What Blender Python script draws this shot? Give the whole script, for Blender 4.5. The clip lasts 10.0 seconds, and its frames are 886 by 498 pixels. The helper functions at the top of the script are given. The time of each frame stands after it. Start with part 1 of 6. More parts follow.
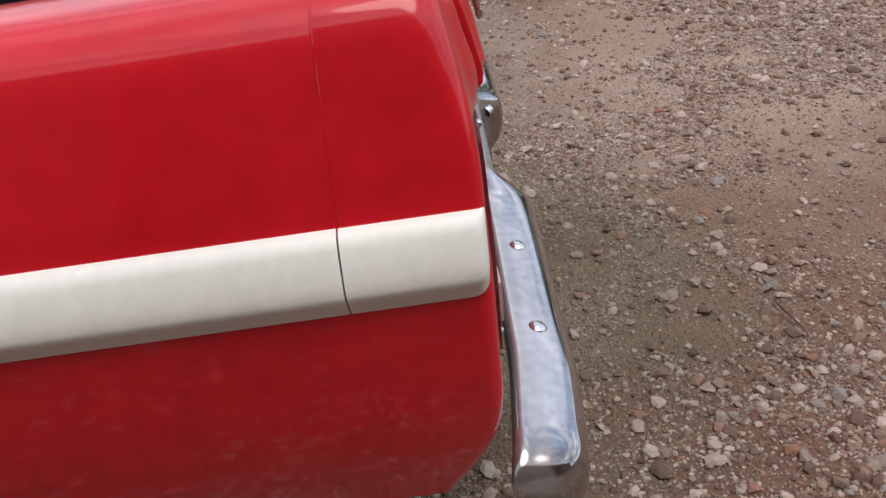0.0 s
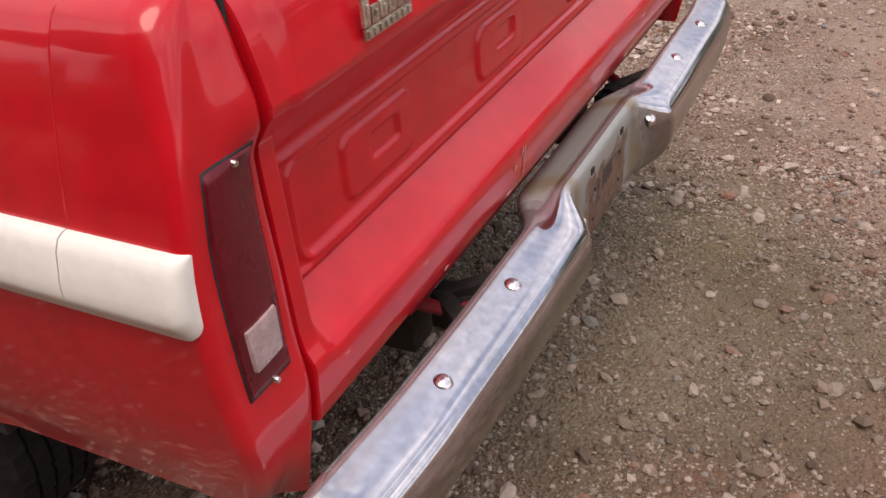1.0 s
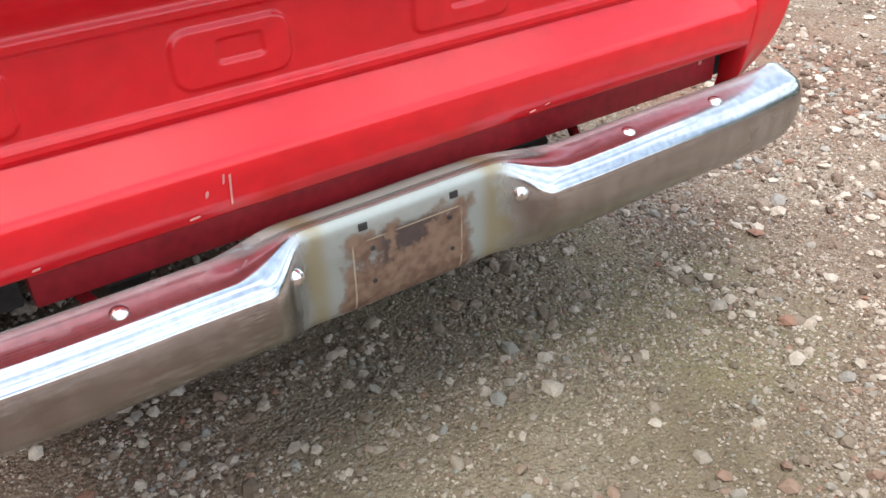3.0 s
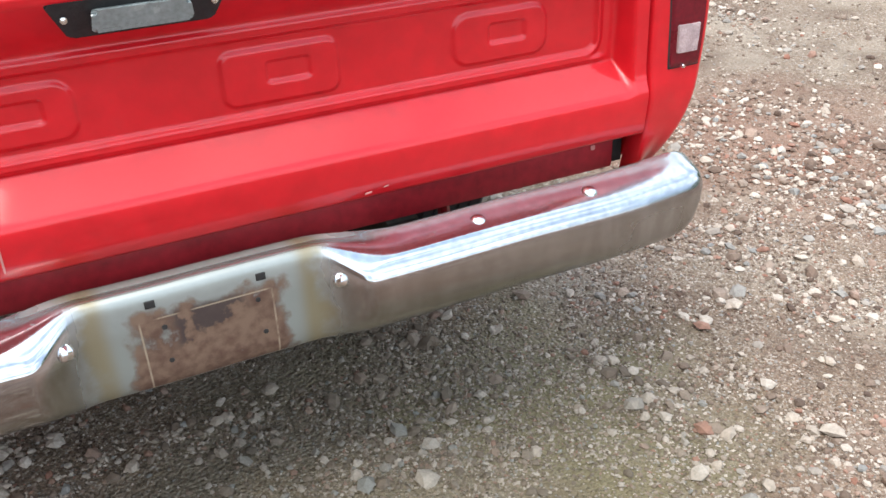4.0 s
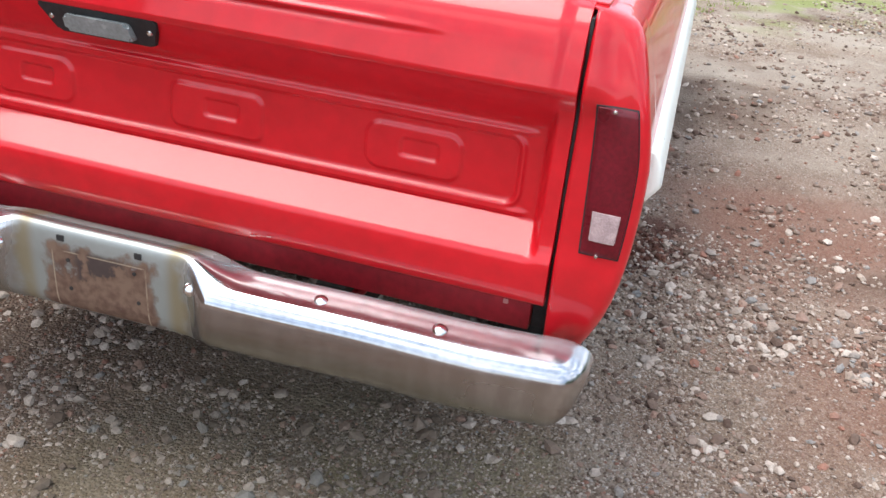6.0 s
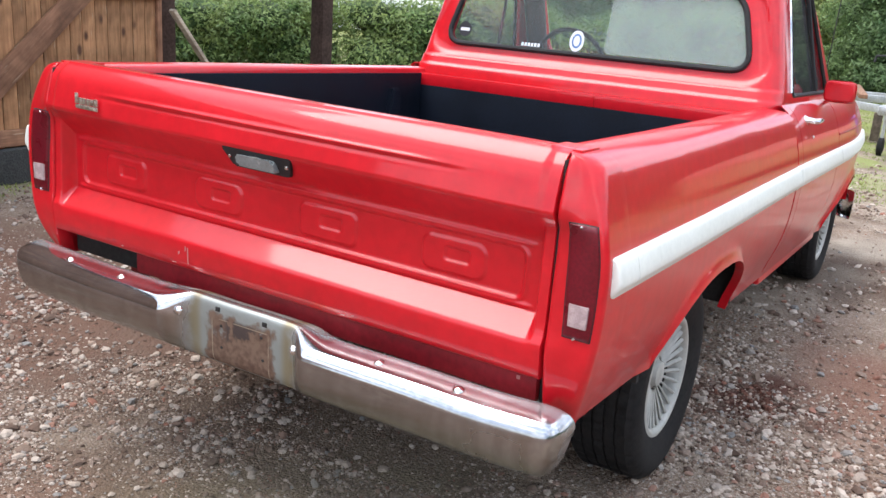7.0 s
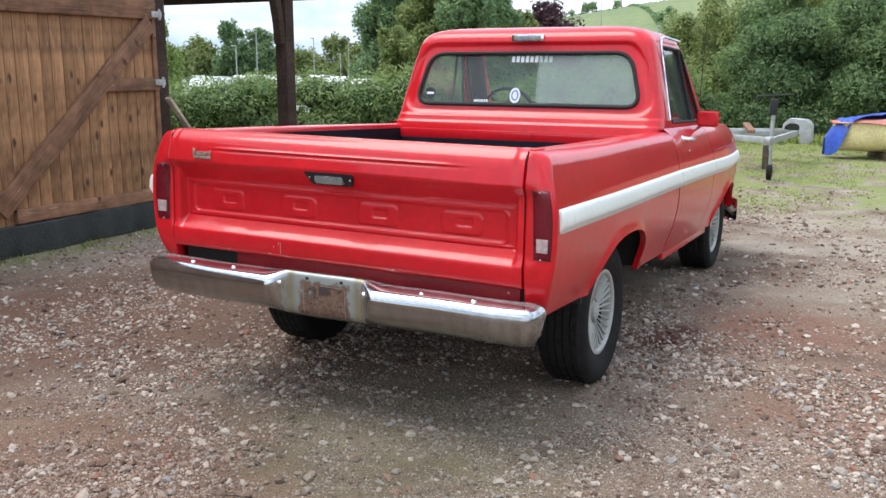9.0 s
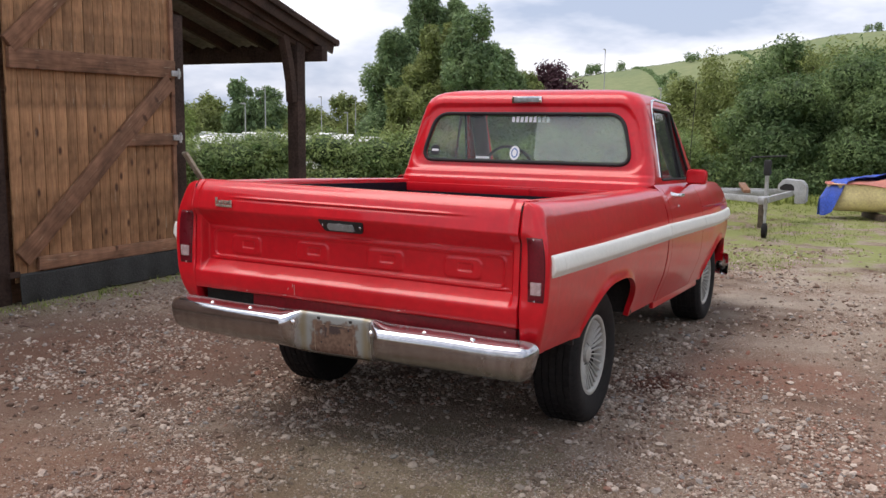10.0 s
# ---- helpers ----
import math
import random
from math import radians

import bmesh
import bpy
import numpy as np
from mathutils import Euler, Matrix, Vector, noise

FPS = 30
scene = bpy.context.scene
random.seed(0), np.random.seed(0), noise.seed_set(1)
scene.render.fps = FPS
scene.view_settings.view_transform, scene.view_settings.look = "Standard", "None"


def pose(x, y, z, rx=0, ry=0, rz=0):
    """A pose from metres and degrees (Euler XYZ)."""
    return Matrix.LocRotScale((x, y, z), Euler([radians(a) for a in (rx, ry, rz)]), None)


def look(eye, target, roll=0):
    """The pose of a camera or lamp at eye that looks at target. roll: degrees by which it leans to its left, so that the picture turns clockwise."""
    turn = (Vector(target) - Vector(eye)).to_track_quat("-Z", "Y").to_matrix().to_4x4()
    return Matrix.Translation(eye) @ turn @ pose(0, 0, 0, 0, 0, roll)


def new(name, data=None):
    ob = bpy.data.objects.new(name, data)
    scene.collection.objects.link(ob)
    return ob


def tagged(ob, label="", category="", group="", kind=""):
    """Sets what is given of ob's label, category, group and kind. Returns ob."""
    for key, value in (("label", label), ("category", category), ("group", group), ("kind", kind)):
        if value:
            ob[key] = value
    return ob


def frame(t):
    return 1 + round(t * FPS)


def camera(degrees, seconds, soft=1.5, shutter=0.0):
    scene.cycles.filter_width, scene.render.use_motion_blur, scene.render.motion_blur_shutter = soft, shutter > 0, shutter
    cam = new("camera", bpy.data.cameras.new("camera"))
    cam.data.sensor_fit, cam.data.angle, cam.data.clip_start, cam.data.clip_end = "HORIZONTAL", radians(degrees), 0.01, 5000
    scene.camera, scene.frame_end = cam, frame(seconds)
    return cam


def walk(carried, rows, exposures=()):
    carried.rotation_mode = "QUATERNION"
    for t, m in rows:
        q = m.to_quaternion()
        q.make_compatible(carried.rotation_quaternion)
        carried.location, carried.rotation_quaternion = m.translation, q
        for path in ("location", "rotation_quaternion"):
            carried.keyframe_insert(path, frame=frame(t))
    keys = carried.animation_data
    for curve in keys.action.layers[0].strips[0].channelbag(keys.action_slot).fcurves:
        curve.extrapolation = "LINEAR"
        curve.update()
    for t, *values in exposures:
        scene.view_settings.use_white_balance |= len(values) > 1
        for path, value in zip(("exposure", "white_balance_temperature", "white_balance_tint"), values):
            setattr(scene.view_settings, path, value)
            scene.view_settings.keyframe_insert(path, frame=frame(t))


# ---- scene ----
cam = camera(51.9, 10.0, soft=1.5)
PATH = [
    (0, (-0.041, 0.217, 1.491), (-0.04, 1.925, 0.449), -6.2),
    (0.5, (0.247, 0.415, 1.489), (-0.122, 2.05, 0.397), -6.1),
    (0.8, (0.441, 0.45, 1.492), (-0.241, 1.988, 0.411), -5.6),
    (1, (0.526, 0.507, 1.508), (-0.269, 1.959, 0.384), -3.9),
    (1.5, (0.673, 0.75, 1.484), (-0.266, 2.088, 0.331), -0.5),
    (2, (0.83, 0.993, 1.494), (-0.204, 2.229, 0.308), 1.0),
    (2.2, (0.949, 1.071, 1.455), (-0.199, 2.218, 0.285), -1.2),
    (3.3, (1.185, 1.484, 1.457), (-0.232, 2.339, 0.333), -0.9),
    (3.5, (1.184, 1.572, 1.464), (-0.244, 2.42, 0.35), -0.4),
    (4, (1.317, 1.845, 1.462), (-0.233, 2.558, 0.418), -2.0),
    (4.5, (1.434, 2.095, 1.492), (-0.181, 2.569, 0.412), -0.4),
    (5, (1.403, 2.329, 1.507), (-0.292, 2.621, 0.486), 4.8),
    (5.2, (1.415, 2.461, 1.532), (-0.306, 2.575, 0.519), 3.6),
    (6.3, (1.518, 3.238, 1.539), (-0.229, 2.614, 0.791), 5.8),
    (6.5, (1.6, 3.37, 1.556), (-0.148, 2.603, 0.959), 4.7),
    (7, (1.826, 3.68, 1.59), (0.175, 2.697, 1.034), 3.9),
    (7.2, (1.971, 3.756, 1.588), (0.317, 2.756, 1.072), 2.5),
    (7.5, (2.209, 3.858, 1.583), (0.573, 2.823, 1.079), 0.8),
    (8, (2.588, 4.043, 1.566), (0.92, 3.02, 1.152), 1.4),
    (8.5, (2.918, 4.145, 1.58), (1.195, 3.22, 1.161), 0.7),
    (9, (3.222, 4.164, 1.583), (1.473, 3.279, 1.182), 0.0),
    (9.5, (3.417, 4.284, 1.588), (1.679, 3.345, 1.271), 0.8),
    (10, (3.51, 4.318, 1.581), (1.747, 3.416, 1.305), 0.6),
]
EXPOSURES = [(0, 0.18, 6900, 18), (1, 0.40, 7700, 27), (2, 1.15, 7500, 16), (3.5, 1.28, 6500, 6), (5, 1.12, 6450, 7),
             (6.5, 1.04, 6600, 13), (7.5, 1.20, 6500, 11), (8, 1.14, 6500, 10), (9, 0.80, 6450, 8), (10, 0.29, 7050, 18)]
walk(cam, [(t, look(eye, target, roll)) for t, eye, target, roll in PATH], EXPOSURES)

# ---- world, sun ----
SUN_EL, SUN_AZ = 67.0, -62.0     # degrees: height, and the bearing it shines from (counter-clockwise from +x)
world = bpy.data.worlds.new("overcast_sky")
scene.world = world
world.use_nodes = True
wn, wl = world.node_tree.nodes, world.node_tree.links
wn.clear()
w_out = wn.new("ShaderNodeOutputWorld")
w_bg = wn.new("ShaderNodeBackground")
w_sky = wn.new("ShaderNodeTexSky")
w_sky.sky_type, w_sky.sun_disc = "NISHITA", False
w_sky.sun_elevation, w_sky.sun_rotation = radians(SUN_EL), radians(90 - SUN_AZ)
w_dim = wn.new("ShaderNodeMix")
w_dim.data_type, w_dim.blend_type = "RGBA", "MULTIPLY"
w_dim.inputs[0].default_value = 1.0
w_dim.inputs[7].default_value = (0.1, 0.1, 0.1, 1)
wl.new(w_sky.outputs[0], w_dim.inputs[6])
w_co = wn.new("ShaderNodeTexCoord")
w_map = wn.new("ShaderNodeMapping")
w_map.inputs["Scale"].default_value = (1.0, 1.0, 3.2)
w_map.inputs["Location"].default_value = (3.1, 1.7, 0.4)
wl.new(w_co.outputs["Generated"], w_map.inputs[0])
w_noise = wn.new("ShaderNodeTexNoise")
w_noise.inputs["Scale"].default_value, w_noise.inputs["Detail"].default_value = 2.3, 6
w_noise.inputs["Roughness"].default_value = 0.55
wl.new(w_map.outputs[0], w_noise.inputs[0])
w_ramp = wn.new("ShaderNodeValToRGB")
w_ramp.color_ramp.elements[0].position, w_ramp.color_ramp.elements[0].color = 0.40, (0.26, 0.335, 0.46, 1)
w_ramp.color_ramp.elements[1].position, w_ramp.color_ramp.elements[1].color = 0.66, (0.92, 0.96, 1.0, 1)
wl.new(w_noise.outputs["Fac"], w_ramp.inputs[0])
w_mix = wn.new("ShaderNodeMix")
w_mix.data_type = "RGBA"
w_mix.inputs[0].default_value = 0.88
wl.new(w_dim.outputs[2], w_mix.inputs[6])
wl.new(w_ramp.outputs[0], w_mix.inputs[7])
wl.new(w_mix.outputs[2], w_bg.inputs[0])
# an overcast sky is brightest overhead
w_sep, w_up = wn.new("ShaderNodeSeparateXYZ"), wn.new("ShaderNodeMapRange")
wl.new(w_co.outputs["Generated"], w_sep.inputs[0])
w_up.inputs["From Min"].default_value, w_up.inputs["From Max"].default_value = 0.0, 1.0
w_up.inputs["To Min"].default_value, w_up.inputs["To Max"].default_value = 1.46, 1.74
wl.new(w_sep.outputs[2], w_up.inputs[0])
wl.new(w_up.outputs[0], w_bg.inputs[1])
wl.new(w_bg.outputs[0], w_out.inputs[0])

sun = new("sun", bpy.data.lights.new("sun", "SUN"))
sun.data.energy, sun.data.angle, sun.data.color = 1.7, radians(38), (1.0, 0.96, 0.9)
sun_way = Vector((math.cos(radians(SUN_AZ)) * math.cos(radians(SUN_EL)), math.sin(radians(SUN_AZ)) * math.cos(radians(SUN_EL)), math.sin(radians(SUN_EL))))
sun.matrix_world = look(sun_way * 50, (0, 0, 0))


# ---- materials ----
def material(name, rgb, rough=0.5, metal=0.0, vary=0.12, scale=6.0, fine=60.0, bump=0.0, bump_scale=80.0, coat=0.0, coat_rough=0.04, rgb2=None, island=0.0, obj_random=0.0, rough_vary=0.1, spec=0.5):
    """A surface with variation at two scales. rgb2: the colour of its blotches. island: how far loose pieces differ."""
    m = bpy.data.materials.new(name)
    m.use_nodes = True
    n, l = m.node_tree.nodes, m.node_tree.links
    b = n["Principled BSDF"]
    co = n.new("ShaderNodeTexCoord")
    big, small = n.new("ShaderNodeTexNoise"), n.new("ShaderNodeTexNoise")
    big.inputs["Scale"].default_value, big.inputs["Detail"].default_value = scale, 5
    small.inputs["Scale"].default_value, small.inputs["Detail"].default_value = fine, 4
    l.new(co.outputs["Object"], big.inputs[0])
    l.new(co.outputs["Object"], small.inputs[0])
    add = n.new("ShaderNodeMath")
    add.operation = "ADD"
    l.new(big.outputs["Fac"], add.inputs[0])
    l.new(small.outputs["Fac"], add.inputs[1])
    half = n.new("ShaderNodeMapRange")
    half.inputs["From Min"].default_value, half.inputs["From Max"].default_value = 0.7, 1.3
    l.new(add.outputs[0], half.inputs[0])
    mix = n.new("ShaderNodeMix")
    mix.data_type = "RGBA"
    two = rgb2 or tuple(min(1, c * (1 + 2 * vary)) for c in rgb)
    one = rgb if rgb2 else tuple(c * (1 - 2 * vary) for c in rgb)
    mix.inputs[6].default_value, mix.inputs[7].default_value = (*one, 1), (*two, 1)
    l.new(half.outputs[0], mix.inputs[0])
    colour = mix.outputs[2]
    if island or obj_random:
        src = n.new("ShaderNodeNewGeometry").outputs["Random Per Island"] if island else n.new("ShaderNodeObjectInfo").outputs["Random"]
        k = island or obj_random
        mr = n.new("ShaderNodeMapRange")
        mr.inputs["To Min"].default_value, mr.inputs["To Max"].default_value = 1 - k, 1 + k
        l.new(src, mr.inputs[0])
        hsv = n.new("ShaderNodeHueSaturation")
        l.new(mr.outputs[0], hsv.inputs["Value"])
        l.new(colour, hsv.inputs["Color"])
        colour = hsv.outputs[0]
    l.new(colour, b.inputs["Base Color"])
    rr = n.new("ShaderNodeMapRange")
    rr.inputs["To Min"].default_value, rr.inputs["To Max"].default_value = max(0.02, rough - rough_vary), min(1, rough + rough_vary)
    rr.inputs["From Min"].default_value, rr.inputs["From Max"].default_value = 0.3, 0.7
    l.new(big.outputs["Fac"], rr.inputs[0])
    l.new(rr.outputs[0], b.inputs["Roughness"])
    b.inputs["Metallic"].default_value, b.inputs["Coat Weight"].default_value = metal, coat
    b.inputs["Specular IOR Level"].default_value = spec
    b.inputs["Coat Roughness"].default_value = coat_rough
    if bump:
        bn = n.new("ShaderNodeTexNoise")
        bn.inputs["Scale"].default_value, bn.inputs["Detail"].default_value = bump_scale, 6
        l.new(co.outputs["Object"], bn.inputs[0])
        bp = n.new("ShaderNodeBump")
        bp.inputs["Strength"].default_value, bp.inputs["Distance"].default_value = 1.0, bump
        l.new(bn.outputs["Fac"], bp.inputs["Height"])
        l.new(bp.outputs[0], b.inputs["Normal"])
    return m


def nodes_of(m):
    return m.node_tree.nodes, m.node_tree.links, m.node_tree.nodes["Principled BSDF"]


M_RED = material("red_paint", (0.56, 0.009, 0.017), 0.35, vary=0.06, scale=2.0, fine=25, coat=0.65, coat_rough=0.055, spec=0.2, rough_vary=0.05, bump=0.0004, bump_scale=9)
# shaded copy of the body red, for parts under the tail and the wing's crease
M_REDSHADE = material("red_paint_shaded", (0.30, 0.012, 0.02), 0.5, vary=0.15, scale=6, fine=50)
M_WHITE = material("cream_white_paint", (0.76, 0.775, 0.715), 0.42, vary=0.03, scale=4, fine=60, rough_vary=0.05)
M_LINER = material("black_bed_liner", (0.005, 0.008, 0.015), 0.6, vary=0.2, spec=0.15, scale=5, fine=200, bump=0.0015, bump_scale=260)
M_RUBBER = material("black_rubber", (0.016, 0.016, 0.017), 0.75, vary=0.25, scale=9, fine=90, bump=0.0006, bump_scale=200)
M_TYRE = material("tyre_rubber", (0.008, 0.008, 0.009), 0.75, vary=0.25, spec=0.2, scale=5, fine=60, rgb2=(0.022, 0.020, 0.019), bump=0.0006, bump_scale=150)
M_RIM = material("cream_rim_paint", (0.40, 0.395, 0.36), 0.4, vary=0.08, scale=8, fine=50)
M_CHIP = material("chipped_paint", (0.52, 0.22, 0.20), 0.6, vary=0.1)
M_DARK = material("dark_underside", (0.02, 0.018, 0.017), 0.85, vary=0.3, scale=8, fine=60)
M_LENS = material("dark_red_lens", (0.12, 0.003, 0.010), 0.3, vary=0.15, scale=10, fine=120, spec=0.3, coat=0.25, bump=0.0004, bump_scale=500)
M_LENSWHITE = material("clear_lens", (0.42, 0.31, 0.31), 0.25, vary=0.12, scale=40, fine=300, coat=0.5, bump=0.001, bump_scale=300)
M_STEEL = material("bright_steel", (0.72, 0.72, 0.72), 0.22, metal=1.0, vary=0.06, scale=30, fine=200)
M_LAMPGLASS = material("lamp_glass", (0.24, 0.27, 0.27), 0.22, vary=0.1, scale=30, fine=150, coat=0.4)
M_BADGE = material("badge_metal", (0.50, 0.47, 0.40), 0.4, metal=0.85, vary=0.2, scale=60, fine=300)
M_SEAT = material("dark_vinyl", (0.03, 0.028, 0.028), 0.5, vary=0.15, scale=12, fine=80)
M_TRIMGREY = material("dash_grey", (0.10, 0.10, 0.10), 0.5, vary=0.15)
M_PAPER = material("white_sticker", (0.75, 0.77, 0.8), 0.5, vary=0.03)
M_INK = material("black_sticker", (0.02, 0.02, 0.025), 0.5, vary=0.1)
M_BLUEINK = material("blue_sticker", (0.10, 0.20, 0.42), 0.5, vary=0.1)
M_GALV = material("galvanised_steel", (0.45, 0.46, 0.46), 0.5, metal=0.6, vary=0.15, scale=8, fine=60)
M_TARP = material("blue_tarpaulin", (0.03, 0.08, 0.42), 0.45, vary=0.2, scale=5, fine=40, bump=0.01, bump_scale=9)
M_HULL = material("cream_yellow_hull", (0.88, 0.70, 0.38), 0.45, vary=0.12, scale=3, fine=30)
M_COVER = material("faded_red_cover", (0.42, 0.15, 0.11), 0.7, vary=0.15, scale=4, fine=40)
M_CARAVAN = material("caravan_white", (0.78, 0.79, 0.8), 0.35, vary=0.03)
M_POLE = material("grey_pole", (0.35, 0.36, 0.37), 0.5, vary=0.1)
M_BARK = material("bark", (0.10, 0.075, 0.055), 0.9, vary=0.3, scale=3, fine=25, bump=0.02, bump_scale=12)
M_TIN = material("roof_sheet", (0.19, 0.175, 0.16), 0.7, vary=0.2, scale=2, fine=20)
M_POST = material("dark_stained_timber", (0.058, 0.038, 0.030), 0.85, spec=0.15, vary=0.25, scale=4, fine=40, bump=0.002, bump_scale=40)


def glass(name, tint, haze=0.0, hazy=(0.6, 0.65, 0.65)):
    m = bpy.data.materials.new(name)
    m.use_nodes = True
    n, l = m.node_tree.nodes, m.node_tree.links
    n.clear()
    out, clear, gloss, fr, mix = (n.new(k) for k in ("ShaderNodeOutputMaterial", "ShaderNodeBsdfTransparent", "ShaderNodeBsdfGlossy", "ShaderNodeLayerWeight", "ShaderNodeMixShader"))
    clear.inputs[0].default_value = (*tint, 1)
    gloss.inputs["Roughness"].default_value = 0.02
    fr.inputs["Blend"].default_value = 0.5
    pw, gain = n.new("ShaderNodeMath"), n.new("ShaderNodeMath")
    pw.operation, gain.operation = "POWER", "MULTIPLY_ADD"
    pw.inputs[1].default_value, gain.inputs[1].default_value, gain.inputs[2].default_value = 4.0, 0.5, 0.02
    l.new(fr.outputs["Facing"], pw.inputs[0])
    l.new(pw.outputs[0], gain.inputs[0])
    src = clear
    if haze:
        dif, mh = n.new("ShaderNodeBsdfDiffuse"), n.new("ShaderNodeMixShader")
        dif.inputs[0].default_value = (*hazy, 1)
        mh.inputs[0].default_value = haze
        l.new(clear.outputs[0], mh.inputs[1])
        l.new(dif.outputs[0], mh.inputs[2])
        src = mh
    l.new(gain.outputs[0], mix.inputs[0])
    l.new(src.outputs[0], mix.inputs[1])
    l.new(gloss.outputs[0], mix.inputs[2])
    l.new(mix.outputs[0], out.inputs[0])
    return m


M_GLASS = glass("window_glass", (0.90, 0.94, 0.93), 0.035)
M_HAZE = glass("dusty_film", (0.85, 0.9, 0.88), 0.22, (0.55, 0.6, 0.57))


def chrome():
    """Old bright plating: worn and dull on the face, which is also darkened for the ground it mirrors, a square of rust
    on the plate's seat, tarnish beside it.
    """
    m = material("worn_chrome", (0.52, 0.535, 0.565), 0.085, metal=1.0, vary=0.09, scale=6, fine=60, rough_vary=0.05)
    n, l, b = nodes_of(m)
    co = n.new("ShaderNodeTexCoord")
    sep = n.new("ShaderNodeSeparateXYZ")
    l.new(co.outputs["Object"], sep.inputs[0])

    def math_node(op, a, c=None):
        k = n.new("ShaderNodeMath")
        k.operation = op
        for i, v in enumerate((a, c)):
            if v is None:
                continue
            if isinstance(v, (int, float)):
                k.inputs[i].default_value = v
            else:
                l.new(v, k.inputs[i])
        return k.outputs[0]

    def noise_node(scale, detail=5):
        k = n.new("ShaderNodeTexNoise")
        k.inputs["Scale"].default_value, k.inputs["Detail"].default_value = scale, detail
        l.new(co.outputs["Object"], k.inputs[0])
        return k.outputs["Fac"]

    def soft(v, a, c):
        k = n.new("ShaderNodeMapRange")
        k.interpolation_type = "SMOOTHSTEP"
        k.inputs["From Min"].default_value, k.inputs["From Max"].default_value = a, c
        l.new(v, k.inputs[0])
        return k.outputs[0]

    ay = math_node("ABSOLUTE", sep.outputs[1])
    n1, n2 = noise_node(16), noise_node(55)
    wob = math_node("ADD", math_node("MULTIPLY", math_node("SUBTRACT", n1, 0.5), 0.10), math_node("MULTIPLY", math_node("SUBTRACT", n2, 0.5), 0.03))
    plate = soft(math_node("ADD", ay, math_node("MULTIPLY", wob, 0.3)), 0.235, 0.17)
    low = soft(sep.outputs[2], 0.60, 0.53)
    rusty = math_node("MULTIPLY", soft(math_node("SUBTRACT", math_node("ADD", ay, wob), math_node("MULTIPLY", low, 0.016)), 0.128, 0.106), soft(math_node("ADD", sep.outputs[2], math_node("MULTIPLY", wob, 0.9)), 0.664, 0.646))
    bare = math_node("MULTIPLY", soft(n1, 0.57, 0.66), soft(n2, 0.42, 0.58))
    rust = math_node("MULTIPLY", rusty, math_node("SUBTRACT", 0.96, math_node("MULTIPLY", bare, 0.75)))
    black = math_node("MULTIPLY", math_node("MULTIPLY", soft(math_node("ADD", ay, wob), 0.072, 0.045), soft(math_node("ADD", n1, math_node("MULTIPLY", n2, 0.25)), 0.565, 0.62)), math_node("MULTIPLY", soft(sep.outputs[2], 0.572, 0.592), soft(sep.outputs[2], 0.660, 0.640)))
    # pale scratched outline where the old plate's edge sat
    rim = math_node("MULTIPLY", soft(math_node("ABSOLUTE", math_node("SUBTRACT", ay, 0.106)), 0.0022, 0.0008), soft(sep.outputs[2], 0.648, 0.642))
    top = math_node("MULTIPLY", soft(math_node("ABSOLUTE", math_node("SUBTRACT", sep.outputs[2], 0.645)), 0.0020, 0.0007), soft(ay, 0.108, 0.105))
    outline = math_node("MULTIPLY", math_node("MAXIMUM", rim, top), soft(n1, 0.40, 0.52))
    tarnish = math_node("MULTIPLY", soft(ay, 0.140, 0.172), soft(math_node("ADD", ay, wob), 0.215, 0.172))
    # dull grey film on the plate's seat
    base = b.inputs["Base Color"].links[0].from_socket

    def over(under, rgb, fac):
        k = n.new("ShaderNodeMix")
        k.data_type = "RGBA"
        l.new(under, k.inputs[6])
        k.inputs[7].default_value = (*rgb, 1)
        l.new(fac, k.inputs[0])
        return k.outputs[2]

    rustmix = n.new("ShaderNodeMix")
    rustmix.data_type = "RGBA"
    rustmix.inputs[6].default_value, rustmix.inputs[7].default_value = (0.165, 0.098, 0.062, 1), (0.082, 0.034, 0.019, 1)
    l.new(soft(math_node("ADD", math_node("MULTIPLY", n2, 0.5), math_node("MULTIPLY", n1, 0.5)), 0.38, 0.62), rustmix.inputs[0])
    front = soft(sep.outputs[0], 0.060, 0.069)
    smear = n.new("ShaderNodeTexNoise")
    smear.inputs["Scale"].default_value, smear.inputs["Detail"].default_value = 9, 5
    mp = n.new("ShaderNodeMapping")
    mp.inputs["Scale"].default_value = (1, 3.0, 0.6)
    l.new(co.outputs["Object"], mp.inputs[0])
    l.new(mp.outputs[0], smear.inputs[0])
    # uneven film low on the face, the dim ground's reflection put into its colour
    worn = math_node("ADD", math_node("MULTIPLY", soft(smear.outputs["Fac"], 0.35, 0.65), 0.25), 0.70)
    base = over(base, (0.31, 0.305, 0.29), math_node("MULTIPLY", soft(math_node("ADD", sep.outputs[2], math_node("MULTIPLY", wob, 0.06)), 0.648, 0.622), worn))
    ends = math_node("MULTIPLY", soft(ay, 0.93, 0.975), soft(n1, 0.47, 0.60))
    base = over(base, (0.16, 0.14, 0.12), math_node("MULTIPLY", ends, 0.7))
    hump = math_node("MULTIPLY", soft(math_node("ADD", ay, math_node("MULTIPLY", wob, 0.5)), 0.31, 0.22), soft(sep.outputs[0], 0.054, 0.040))
    inner = math_node("MULTIPLY", soft(math_node("ADD", sep.outputs[0], math_node("MULTIPLY", wob, 0.12)), 0.074, 0.058), 0.3)
    hump = math_node("MAXIMUM", hump, math_node("MULTIPLY", inner, soft(sep.outputs[2], 0.55, 0.60)))
    base = over(base, (0.37, 0.36, 0.33), math_node("MULTIPLY", hump, 0.9))
